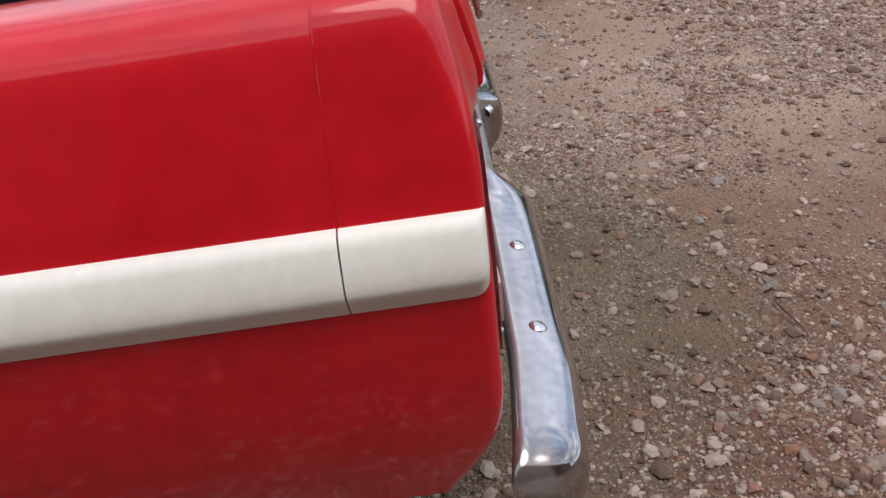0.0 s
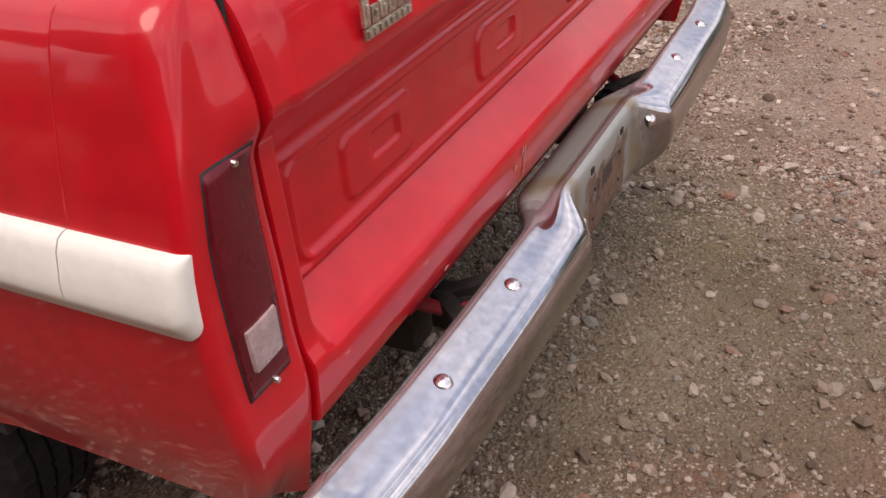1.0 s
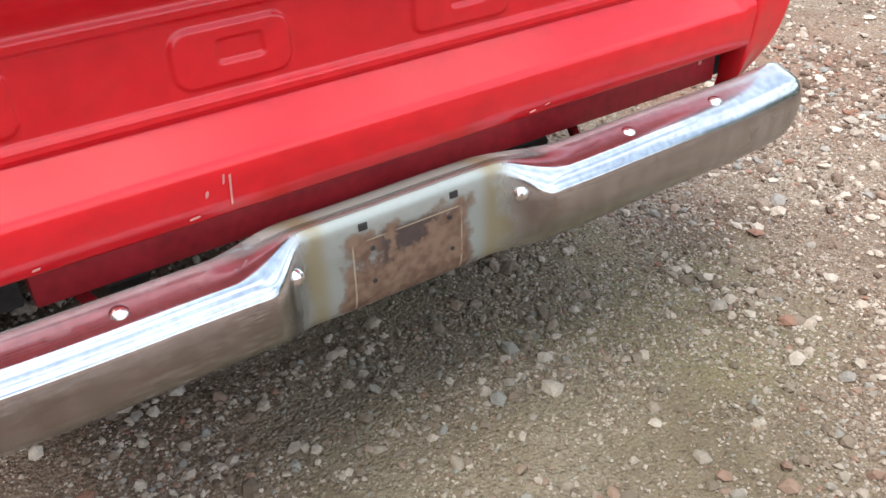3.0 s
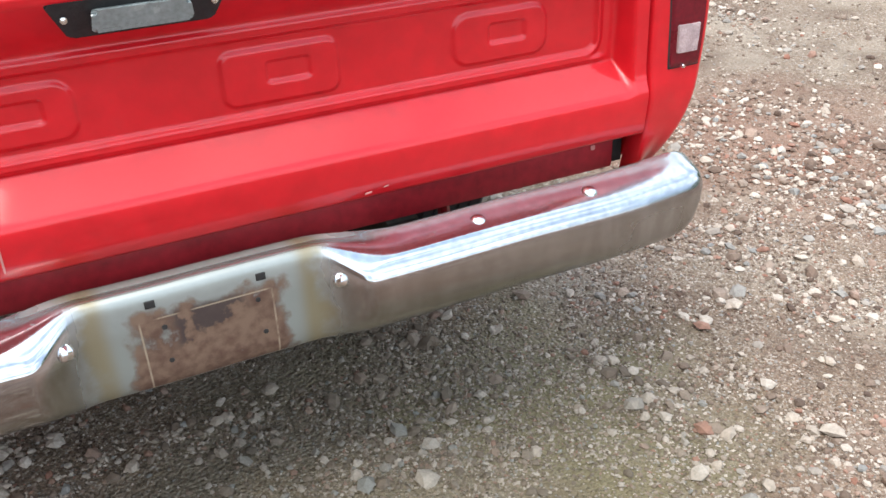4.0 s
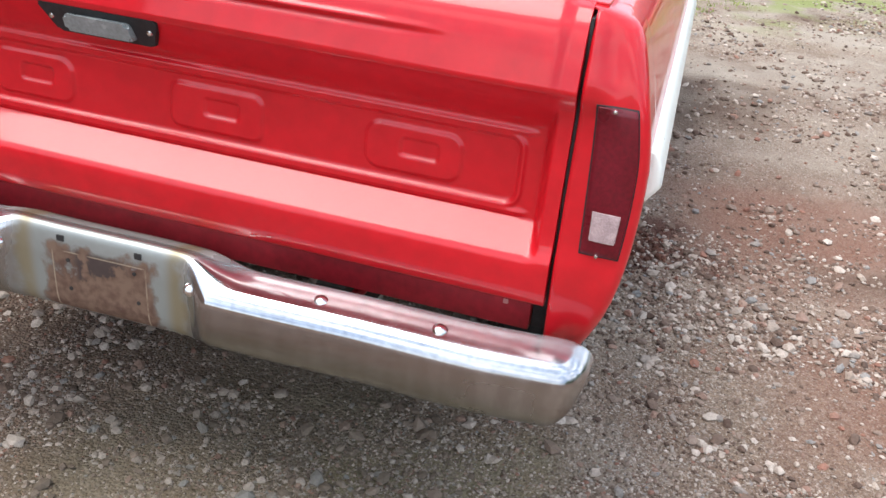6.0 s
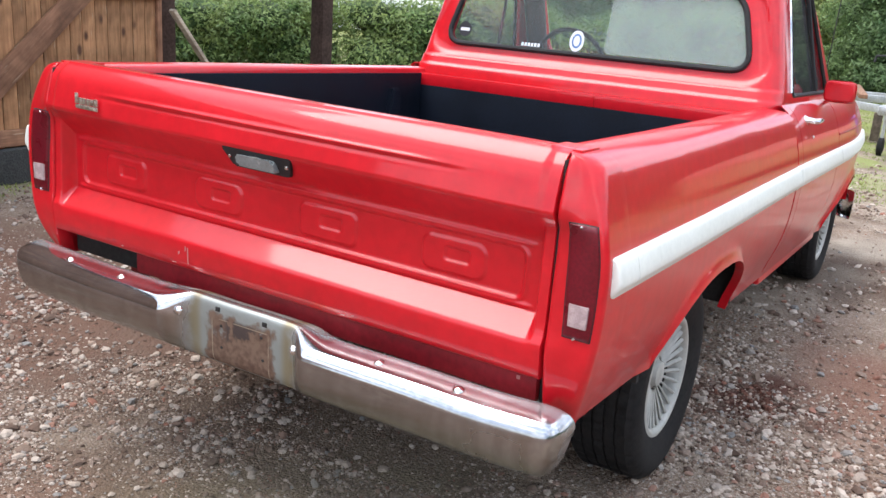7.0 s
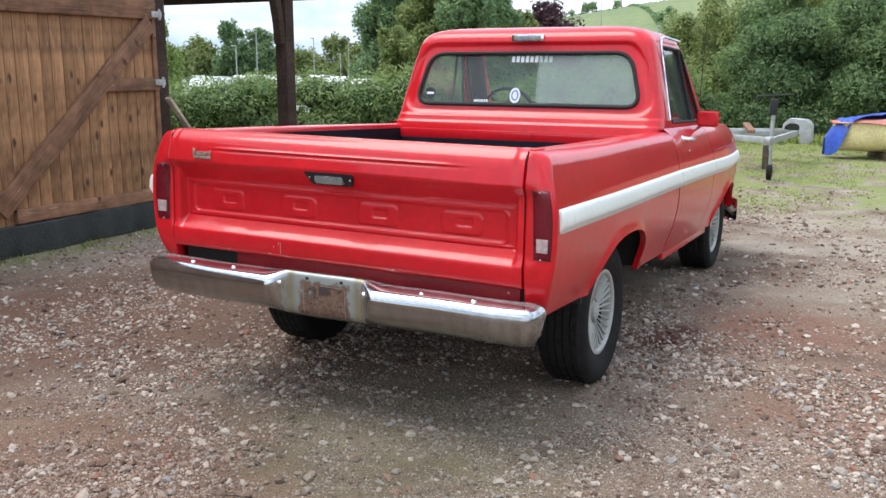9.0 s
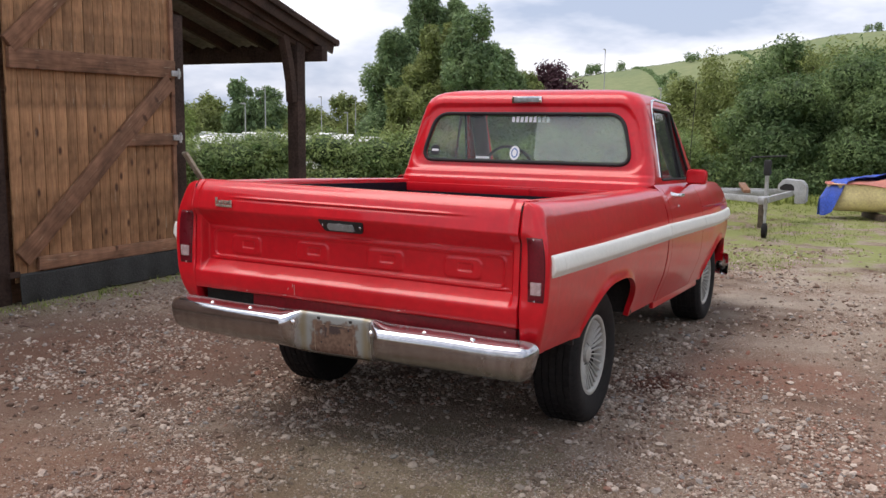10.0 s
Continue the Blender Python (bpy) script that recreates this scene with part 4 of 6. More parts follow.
# ---- the bed's inside ----
def bed_liner():
    """Ribbed floor, side sheets, wheel boxes and front sheet, all black."""
    ys = np.linspace(-0.805, 0.805, 170)
    floor_z = [0.742 + 0.012 * float(step(-0.25, 0.25, math.sin(y * 2 * math.pi / 0.115))) for y in ys]
    v = [(x, y, z) for x in (-0.14, -2.02) for y, z in zip(ys, floor_z)]
    body("bed_floor", v, grid_faces(2, len(ys), flip=True), M_LINER, label="black ribbed bed floor", solid=0.01)
    for s in (-1, 1):
        body_part("liner_sheet", box_bm((1.90, 0.012, 0.50), (-1.09, s * 0.803, 0.99), 0.003), M_LINER)
        body_part("wheel_box", box_bm((0.92, 0.18, 0.24), (-1.03, s * 0.71, 0.86), 0.03), M_LINER)
    body_part("liner_sheet", box_bm((0.012, 1.60, 0.44), (-2.018, 0, 0.965), 0.003), M_LINER)
    body_part("stake_gusset", prism_bm([(-1.86, 0.76), (-1.66, 0.76), (-1.74, 1.17), (-1.79, 1.17)], 0.03, lambda u, v, w: (u, -0.797 + w, v), bevel=0.008), M_LINER, None, "black gusset in the bed's corner")


bed_liner()
bm = box_bm((0.045, 1.64, 0.06), (-2.035, 0, 1.212), 0.008)
box_bm((0.012, 0.008, 0.05), (-2.011, 0.12, 1.212), 0.002, None, bm)
body_part("bed_front_rail", bm, M_RED)
body_part("bed_front", box_bm((0.02, 1.62, 0.62), (-2.055, 0, 0.90), 0.004), M_RED)


# ---- rear bumper ----
def rear_bumper():
    plain = np.array([(0.046, 0.640), (0.045, 0.666), (0.050, 0.680), (0.059, 0.6815), (0.072, 0.677), (0.088, 0.6722), (0.104, 0.667), (0.119, 0.660), (0.130, 0.647), (0.1360, 0.630), (0.1365, 0.594), (0.130, 0.558), (0.112, 0.532), (0.084, 0.516)])
    plate = np.array([(-0.020, 0.648), (-0.019, 0.660), (-0.015, 0.666), (-0.004, 0.672), (0.018, 0.680), (0.040, 0.687), (0.057, 0.690), (0.067, 0.686), (0.073, 0.676), (0.075, 0.643), (0.074, 0.578), (0.072, 0.533), (0.064, 0.509), (0.044, 0.495)])
    k = 5
    s = np.arange(len(plain))
    ss = np.linspace(0, len(plain) - 1, (len(plain) - 1) * k + 1)
    A = np.stack([curve(s, plain[:, 0])(ss), curve(s, plain[:, 1])(ss)], 1)
    B = np.stack([curve(s, plate[:, 0])(ss), curve(s, plate[:, 1])(ss)], 1)
    for P in (A, B):
        for _ in range(3):
            P[1:-1] = (P[:-2] + 2 * P[1:-1] + P[2:]) / 4
    e = 0.07
    ys = np.concatenate([np.linspace(0, 0.16, 14)[:-1], np.linspace(0.16, 0.30, 36)[:-1], np.linspace(0.30, 0.918, 50)[:-1], 0.918 + e * np.sin(np.linspace(0, math.pi / 2, 22))])
    ys = np.concatenate([-ys[::-1], ys[1:]])
    v = []
    for y in ys:
        a = abs(y)
        w = 1 - step(0.170, 0.262, a)
        # the top of the step sweeps out further than its face
        upper = step(40, 26, ss * k)
        wv = 1 - step(np.full(len(ss), 0.180), 0.270 + 0.075 * upper, np.full(len(ss), a))
        P = A * (1 - wv[:, None]) + B * wv[:, None]
        t = np.clip((a - 0.918) / e, 0, 1)
        q, qz = (1 - t ** 3.2) ** (1 / 3.2), (1 - t ** 2.2) ** (1 / 2.2)
        P = np.array((0.055, 0.600)) + (P - np.array((0.055, 0.600))) * np.array((0.06 + 0.94 * q, 0.50 + 0.50 * qz))
        P[:, 0] -= 0.010 * t ** 2.5 + 0.012 * step(0.75, 0.99, a) + 0.010 * (a / 0.9) ** 2
        yy = y * (1 - 0.030 * t * np.clip((0.665 - P[:, 1]) / 0.13, 0, 1) ** 1.5)
        P[:, 1] += 0.0012 * math.sin(y * 14)
        v += [(p[0], b, p[1]) for p, b in zip(P, yy)]
    m = len(ss)
    f = grid_faces(len(ys), m)
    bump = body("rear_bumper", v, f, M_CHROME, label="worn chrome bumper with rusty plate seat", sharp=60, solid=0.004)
    for y in (-0.7125, -0.476, 0.481, 0.7125):
        vv, ff = lathe([(0.0001, 0.0085), (0.008, 0.0075), (0.013, 0.004), (0.0155, 0.0), (0.0155, -0.006)], 20, "z")
        tilt = Matrix.Translation((0.085, y, 0.6735)) @ Matrix.Rotation(0.34, 4, "Y")
        body("bolt", [tilt @ Vector(p) for p in vv], ff, M_STEEL, bump, "domed steel bolt")
    for y in (-0.218, 0.218):
        vv, ff = lathe([(0.0001, 0.014), (0.007, 0.013), (0.012, 0.009), (0.0135, 0.0), (0.0145, -0.001), (0.0145, -0.006)], 20, "x")
        tilt = Matrix.Translation((0.100, y, 0.637)) @ Matrix.Rotation(math.copysign(0.6, y), 4, "Z") @ Matrix.Rotation(-0.25, 4, "Y")
        body("bolt", [tilt @ Vector(p) for p in vv], ff, M_STEEL, bump, "round-headed steel bolt")
        k0 = int(np.argmax(B[:, 1]))
    seat = lambda z: float(np.interp(z, B[k0:, 1][::-1], B[k0:, 0][::-1]))
    for y, z, r in ((-0.084, 0.669, 0.008), (0.091, 0.669, 0.008)):
        body_part("plate_hole", box_bm((0.004, 2 * r, 1.6 * r), (seat(z) + 0.0040, y, z), 0.001), M_DARK, bump, "black square hole")
    for y, z in ((-0.070, 0.623), (0.081, 0.628), (-0.070, 0.557), (0.086, 0.562)):
        vv, ff = lathe([(0.0001, 0.002), (0.0042, 0.002), (0.0045, -0.004)], 10, "x")
        body("plate_hole", [(a + seat(z) + 0.0038, b + y, c + z) for a, b, c in vv], ff, M_DARK, bump, "small round hole")
    return bump


rear_bumper()


# ---- side stripe ----
def stripe(x0, x1, sgn, prof, cap=0.0):
    """A raised cream moulding with a bevelled lower half."""
    zz = [(0.953, -0.004), (0.954, 0.003), (0.958, 0.005), (0.974, 0.0165), (0.983, 0.0225), (0.989, 0.0238), (1.003, 0.0228), (1.036, 0.017), (1.047, 0.012), (1.050, 0.006), (1.051, -0.004)]
    xs = list(np.linspace(x0, x1, 26))
    if cap:
        xs = [x0 - cap * (1 - math.cos(a)) for a in np.linspace(0, math.pi / 2, 12)] + list(np.linspace(x0 - cap - 0.01, x1, 20))
    v = []
    for x in xs:
        u = max(0.0, 1 - (x0 - x) / cap) if cap else 0.0
        q, lift = (1 - u ** 2.6) ** (1 / 2.6), (1 - u ** 4) ** 0.25
        for z, o in zz:
            # the end is rounded, more below than above
            z2 = 1.012 + (z - 1.012) * ((0.62 if z < 1.012 else 0.86) * (1 - q) + q)
            r = corner_r(z2)
            back = min(r, max(0.0, x - (float(REAR_OUT(z2)) - r))) if cap else 0.0
            Y = float(prof(z2)) - (r - math.sqrt(max(0.0, r * r - back * back))) - taper(x)
            v.append((x, sgn * (Y + o * (0.25 + 0.75 * lift)), z2))
    m = len(zz)
    f = grid_faces(len(xs), m, flip=sgn < 0) + [tuple(range(m)), tuple((len(xs) - 1) * m + i for i in range(m))]
    return body("side_stripe", v, f, M_WHITE, label="raised cream-white side moulding", sharp=40)


for sgn in (1, -1):
    stripe(-0.022 if sgn > 0 else 0.004, -0.1395, sgn, BED_Y, 0.024)
    stripe(-0.1415, -2.088, sgn, BED_Y)
    stripe(-2.100, -3.128, sgn, CAB_Y)
    stripe(-3.134, -4.57, sgn, CAB_Y)

for sgn in (1, -1):
    # dark gaps behind the panel joints
    for x, w, prof, z0, z1 in ((-2.0915, 0.020, BED_Y, 0.56, 1.25), (-2.1985, 0.008, CAB_Y, 0.56, 1.27), (-3.131, 0.010, CAB_Y, 0.56, 1.27)):
        v = [(x + dx, sgn * (float(prof(z)) - 0.009), z) for z in np.linspace(z0, z1, 30) for dx in (-w, w)]
        body("joint_gap", v, grid_faces(30, 2, flip=sgn < 0), M_DARK, solid=0.003)
    bm = bmesh.new()
    for x, h, o in ((-2.045, 0.047, 0.014), (-2.060, 0.052, 0.024), (-2.092, 0.053, 0.0265), (-2.118, 0.051, 0.025), (-2.130, 0.046, 0.014)):
        for z, k in ((-h, -0.006), (-h * 0.9, 0.3), (-0.02, 1.0), (0.0, 1.0), (h * 0.8, 0.75), (h, -0.006)):
            bm.verts.new((x, sgn * (float(CAB_Y(1.002 + z)) + (o * k if k > 0 else k)), 1.002 + z))
    bm.verts.ensure_lookup_table()
    for q in grid_faces(5, 6):
        bm.faces.new([bm.verts[i] for i in q])
    bm.faces.new([bm.verts[i] for i in range(6)])
    bm.faces.new([bm.verts[24 + i] for i in range(6)])
    body_part("stripe_joint", bm, M_WHITE, None, "cream cover over the moulding's joint")

# ---- cab ----
def cab_low(x):
    return 0.545


for sgn in (1, -1):
    side_panel("cab_door", -2.2005, -3.128, CAB_Y, 1.285, cab_low, None, sgn)
    side_panel("cab_corner", -2.103, -2.1965, CAB_Y, 1.285, cab_low, None, sgn)
    hood_in = [(0.88, 1.288), (0.80, 1.275), (0.76, 1.278), (0.70, 1.300), (0.35, 1.318), (0.0, 1.322)]
    side_panel("front_fender", -3.134, -4.58, lambda z: CAB_Y(z), 1.285, cab_low, FRONT_ARCH, sgn, hood_in)
    bm = box_bm((0.02, 0.015, 0.24), (-4.585, sgn * 0.87, 0.76), 0.004)
    body_part("fender_edge", bm, M_RED)
    body_part("rocker", box_bm((1.30, 0.03, 0.08), (-2.82, sgn * 0.905, 0.535), 0.012), M_RED)
nose = [(-4.58, y, z) for y in np.linspace(-1.0, 1.0, 17) for z in (0.58, 0.75, 0.95, 1.1, 1.2, 1.28)]
nose = [(x - 0.06 * (1 - (y / 1.0) ** 4), y * (0.915 - 0.11 * step(1.05, 1.29, z)), z - 0.025 * (z > 1.0) + 0.03 * (1 - y * y) * (z > 1.25)) for x, y, z in nose]
body("nose_panel", nose, grid_faces(17, 6), M_RED, solid=0.01)


def front_bumper():
    ys = np.linspace(-0.965, 0.965, 42)
    v = []
    for y in ys:
        b = 0.20 * step(0.74, 0.98, abs(y))
        for dx, z in ((0.0, 0.47), (-0.05, 0.475), (-0.065, 0.52), (-0.065, 0.60), (-0.05, 0.645), (0.0, 0.65)):
            v.append((-4.70 + b + dx, y, z))
    return body("front_bumper", v, grid_faces(len(ys), 6), M_CHROMEPLAIN, solid=0.005)


front_bumper()
# the shade under the wing's crease, drawn as a dark red bar
for sgn in (1, -1):
    pts = [(x, sgn * (float(CAB_Y(1.115)) - taper(x) - 0.001), 1.115 - 0.2 * taper(x)) for x in np.linspace(-3.15, -4.5, 14)]
    body_part("wing_crease_shade", tube_bm(pts, 0.0060, 6), M_REDSHADE)
for s in (-1, 1):
    body_part("front_bumper_arm", box_bm((0.26, 0.05, 0.08), (-4.60, s * 0.42, 0.55), 0.006), M_DARK)


def cab_press(y, z):
    """The cab's back: a shallow sunk field round the window, and two folds below it."""
    half = float(np.interp(z, (1.402, 1.724), (0.752, 0.665)))
    d = float(box_sdf(y * 0.752 / half, z, 0, 1.568, 0.842, 0.216, 0.13))
    return -0.016 * float(step(0.014, -0.014, d)) + 0.012 * float(step(1.340, 1.330, z)) + 0.010 * float(step(1.296, 1.288, z))


def cab_shell():
    zs = sorted([1.20, 1.23, 1.26, 1.80, 1.83, 1.855, 1.875, 1.889, 1.898, 1.903] + list(np.linspace(1.28, 1.36, 14)) + list(np.linspace(1.37, 1.79, 36)))
    w = curve((1.20, 1.28, 1.33, 1.41, 1.56, 1.715, 1.80, 1.83, 1.855, 1.875, 1.889, 1.898, 1.903), (0.905, 0.900, 0.893, 0.878, 0.845, 0.808, 0.778, 0.758, 0.728, 0.68, 0.61, 0.50, 0.30))
    xr = curve((1.20, 1.28, 1.33, 1.41, 1.56, 1.715, 1.80, 1.83, 1.855, 1.875, 1.889, 1.898, 1.903), (-2.085, -2.092, -2.11, -2.132, -2.166, -2.205, -2.224, -2.236, -2.258, -2.30, -2.36, -2.45, -2.60))
    xf = curve((1.20, 1.30, 1.41, 1.56, 1.715, 1.80, 1.83, 1.855, 1.875, 1.889, 1.898, 1.903), (-3.44, -3.41, -3.33, -3.21, -3.085, -3.02, -3.01, -3.00, -2.98, -2.94, -2.88, -2.78))
    v, n, across = [], 12, 70
    for z in zs:
        W, R, F = float(w(z)), float(xr(z)), float(xf(z))
        r = 0.10
        row = []
        for cx, cy, a0 in ((R - r, W - r, 0), (F + r, W - r, 90), (F + r, -W + r, 180), (R - r, -W + r, 270)):
            for j in range(n + 1):
                a = radians(a0 + 90 * j / n)
                row.append((cx + r * math.cos(a), cy + r * math.sin(a)))
        row += [(R, y) for y in np.linspace(-W + r, W - r, across + 2)[1:-1]]
        v += [(x + cab_press(y, z) * float(step(R - 0.10, R - 0.02, x)), y, z) for x, y in row]
    m = 4 * (n + 1) + across
    f = []
    for i in range(len(zs) - 1):
        for j in range(m):
            a, b = i * m + j, i * m + (j + 1) % m
            f.append((a, b, b + m, a + m))
    f.append(tuple((len(zs) - 1) * m + j for j in range(m)))
    me = mesh_of("cab_shell", v, f, M_RED)
    tmp = new("cab_shell_raw", me)
    md = tmp.modifiers.new("thickness", "SOLIDIFY")
    md.thickness, md.offset = 0.035, -1
    cutters = []

    def cutter(outline, depth, to3):
        bm = prism_bm(outline, depth, to3)
        bmesh.ops.recalc_face_normals(bm, faces=bm.faces[:])
        cm = bpy.data.meshes.new("cut")
        bm.to_mesh(cm)
        bm.free()
        c = new("cut", cm)
        b = tmp.modifiers.new("hole", "BOOLEAN")
        b.operation, b.solver, b.object = "DIFFERENCE", "EXACT", c
        cutters.append(c)

    cutter(rounded(REAR_GLASS, 0.10, 8), 0.5, lambda u, v, w: (-2.5 + w, u, v))
    cutter(rounded(SIDE_GLASS, 0.04, 5), 2.2, lambda u, v, w: (u, -1.1 + w, v))
    cutter(rounded([(-0.74, 1.36), (0.74, 1.36), (0.67, 1.775), (-0.67, 1.775)], 0.08, 6), 0.75, lambda u, v, w: (-3.55 + w, u, v))
    deps = bpy.context.evaluated_depsgraph_get()
    me2 = bpy.data.meshes.new_from_object(tmp.evaluated_get(deps))
    for o in cutters + [tmp]:
        bpy.data.objects.remove(o)
    me2.name = "cab_shell"
    for vv in me2.vertices:
        vv.co.z += SLOPE * vv.co.x
    me2.shade_smooth()
    me2.set_sharp_from_angle(angle=radians(40))
    ob = new("cab_shell", me2)
    ob.parent = truck
    return ob


REAR_GLASS = [(-0.752, 1.402), (0.752, 1.402), (0.665, 1.724), (-0.665, 1.724)]
SIDE_GLASS = [(-2.34, 1.315), (-3.18, 1.315), (-2.93, 1.77), (-2.43, 1.77)]
cab_shell()
body_part("cab_back", box_bm((0.03, 1.80, 0.68), (-2.115, 0, 0.88), 0.004), M_RED)
body_part("cowl", box_bm((0.34, 1.70, 0.05), (-3.32, 0, 1.265), 0.02), M_RED)


def rear_x(z):
    return float(np.interp(z, (1.33, 1.41, 1.56, 1.715, 1.80), (-2.124, -2.146, -2.180, -2.219, -2.238)))


def rear_window():
    out = rounded(REAR_GLASS, 0.10, 8)
    pane = body_part("rear_window", prism_bm(out, 0.005, lambda u, v, w: (rear_x(v) - 0.014 + w, u, v)), M_GLASS, None, "rear window glass in a black rubber seal")
    pane.visible_shadow = False
    path = [(rear_x(z) + 0.002, y, z) for y, z in out]
    body_part("rubber_seal", tube_bm(path, 0.0125, 8, closed=True), M_RUBBER, pane)
    film = rounded([(0.085, 1.418), (0.735, 1.418), (0.655, 1.708), (0.085, 1.708)], 0.03)
    hz = body_part("dusty_film", prism_bm(film, 0.001, lambda u, v, w: (rear_x(v) - 0.0065 + w, u, v)), M_HAZE, pane, "milky film over half the glass")
    hz.visible_shadow = False

    def sticker(name, outline, mat, label, lift=0.0):
        body_part(name, prism_bm(outline, 0.0006, lambda u, v, w: (rear_x(v) - 0.0085 + w + lift, u, v)), mat, pane, label)

    disc = lambda cy, cz, r, rz: [(cy + r * math.cos(a), cz + rz * math.sin(a)) for a in np.linspace(0, 2 * math.pi, 24, endpoint=False)]
    sticker("sticker", disc(-0.655, 1.47, 0.036, 0.036), M_INK, "round black sticker", 0.0005)
    sticker("sticker_bars", [(-0.68, 1.462), (-0.63, 1.462), (-0.63, 1.477), (-0.68, 1.477)], M_PAPER, "white bar on the sticker", 0.001)
    sticker("sticker", disc(-0.055, 1.462, 0.036, 0.048), M_PAPER, "oval white and blue sticker")
    sticker("sticker_ring", disc(-0.055, 1.462, 0.024, 0.033), M_BLUEINK, "blue ring", 0.001)
    sticker("sticker_heart", disc(-0.055, 1.462, 0.016, 0.024), M_PAPER, "white centre", 0.0018)
    for k in range(9):
        y = -0.10 + k * 0.031
        sticker("letter_bar", [(y, 1.668), (y + 0.021, 1.668), (y + 0.021, 1.704 + 0.006 * (k % 2)), (y, 1.704)], M_PAPER, "white bar of a window banner")
    for k in range(6):
        y = -0.335 + k * 0.017
        sticker("letter_bar", [(y, 1.418), (y + 0.012, 1.418), (y + 0.012, 1.434), (y, 1.434)], M_PAPER, "small white bar")


rear_window()
for sgn in (1, -1):
    wx = curve((1.28, 1.41, 1.56, 1.715, 1.80), (0.900, 0.878, 0.845, 0.808, 0.778))
    out = rounded(SIDE_GLASS, 0.04, 5)
    pane = body_part("door_window", prism_bm(out, 0.005, lambda u, v, w: (u, sgn * (float(wx(v)) - 0.018 + w), v)), M_GLASS)
    pane.visible_shadow = False
    body_part("window_seal", tube_bm([(u, sgn * (float(wx(v)) - 0.002), v) for u, v in out], 0.010, 6, closed=True), M_RUBBER, pane)
    body_part("vent_bar", tube_bm([(-2.93, sgn * 0.886, 1.315), (-2.86, sgn * 0.79, 1.77)], 0.011, 6), M_RUBBER, pane)
    # bright drip moulding behind the door and along the roof
    pts = [(-2.285, sgn * 0.896, 1.33), (-2.30, sgn * 0.868, 1.48), (-2.325, sgn * 0.835, 1.64), (-2.35, sgn * 0.808, 1.77), (-2.39, sgn * 0.797, 1.815), (-2.47, sgn * 0.793, 1.828), (-2.95, sgn * 0.783, 1.826)]
    body_part("drip_moulding", tube_bm(pts, 0.009, 6), M_CHROMEPLAIN, None, "bright drip moulding")
    # door handle
    bm = tube_bm([(-2.37, sgn * 0.985, 1.218), (-2.38, sgn * 1.012, 1.219), (-2.45, sgn * 1.016, 1.221), (-2.49, sgn * 1.005, 1.222)], [0.011, 0.013, 0.010, 0.006], 8)
    v, f = lathe([(0.0001, 0.032), (0.012, 0.03), (0.016, 0.0), (0.022, -0.02)], 14, "y")
    body_part("door_handle", bm, M_STEEL)
    body("handle_button", [(x - 2.372, sgn * (0.975 + y), z + 1.218) for x, y, z in v], f, M_STEEL)
    body_part("door_lock", box_bm((0.016, 0.01, 0.016), (-2.37, sgn * 1.005, 1.15), 0.004), M_STEEL)
    # mirror
    bm = box_bm((0.05, 0.145, 0.105), (-2.92, sgn * 1.000, 1.332), 0.030)
    mir = body_part("door_mirror", bm, M_RED)
    body_part("mirror_glass", prism_bm(rounded([(-0.065, -0.045), (0.065, -0.045), (0.065, 0.045), (-0.065, 0.045)], 0.02), 0.002, lambda u, v, w: (-2.894 + w, sgn * 1.000 + u * 0.9, 1.332 + v * 0.85)), M_RED, mir)
    body_part("mirror_arm", tube_bm([(-2.95, sgn * 0.925, 1.265), (-2.94, sgn * 0.96, 1.29), (-2.93, sgn * 1.0, 1.31)], 0.009, 6), M_STEEL, mir)
bm = prism_bm(rounded([(-0.73, 1.37), (0.73, 1.37), (0.66, 1.77), (-0.66, 1.77)], 0.08, 6), 0.005, lambda u, v, w: (-3.33 + (v - 1.41) * 0.80 + w, u, v))
ws = body_part("windscreen", bm, M_GLASS)
ws.visible_shadow = False
# high brake lamp on the roof's rear edge
bm = box_bm((0.03, 0.215, 0.05), (-2.226, 0.005, 1.815), 0.008)
lamp = body_part("roof_lamp", bm, M_CHROMEPLAIN, None, "chrome lamp on the roof's rear edge")
body_part("lamp_glass", box_bm((0.012, 0.18, 0.03), (-2.210, 0.005, 1.815), 0.005), M_LAMPGLASS, lamp)
# aerial
body_part("aerial", tube_bm([(-3.40, 0.84, 1.29), (-3.40, 0.85, 1.60), (-3.405, 0.865, 2.02)], 0.0026, 5), M_RUBBER)
# cabin
for s in (-1, 1):
    body_part("pillar_trim", tube_bm([(-3.29, s * 0.795, 1.33), (-3.235, s * 0.775, 1.41), (-2.965, s * 0.705, 1.76)], 0.062, 10), M_SEAT)
body_part("bench_seat", box_bm((0.16, 1.46, 0.55), (-2.32, 0, 1.06), 0.05), M_SEAT)
body_part("dashboard", box_bm((0.30, 1.55, 0.16), (-3.18, 0, 1.25), 0.05), M_TRIMGREY)
ring = [(-2.86 + 0.10 * math.sin(a) * 0.5, -0.38 + 0.20 * math.cos(a), 1.32 + 0.19 * math.sin(a)) for a in np.linspace(0, 2 * math.pi, 28, endpoint=False)]
bm = tube_bm(ring, 0.012, 8, closed=True)
tube_bm([(-2.86, -0.58, 1.32), (-2.88, -0.38, 1.31), (-2.86, -0.18, 1.32)], 0.010, 6, bm)
tube_bm([(-2.88, -0.38, 1.31), (-3.15, -0.38, 1.20)], 0.02, 8, bm)
body_part("steering_wheel", bm, M_SEAT)


# ---- wheels ----
VANES = []


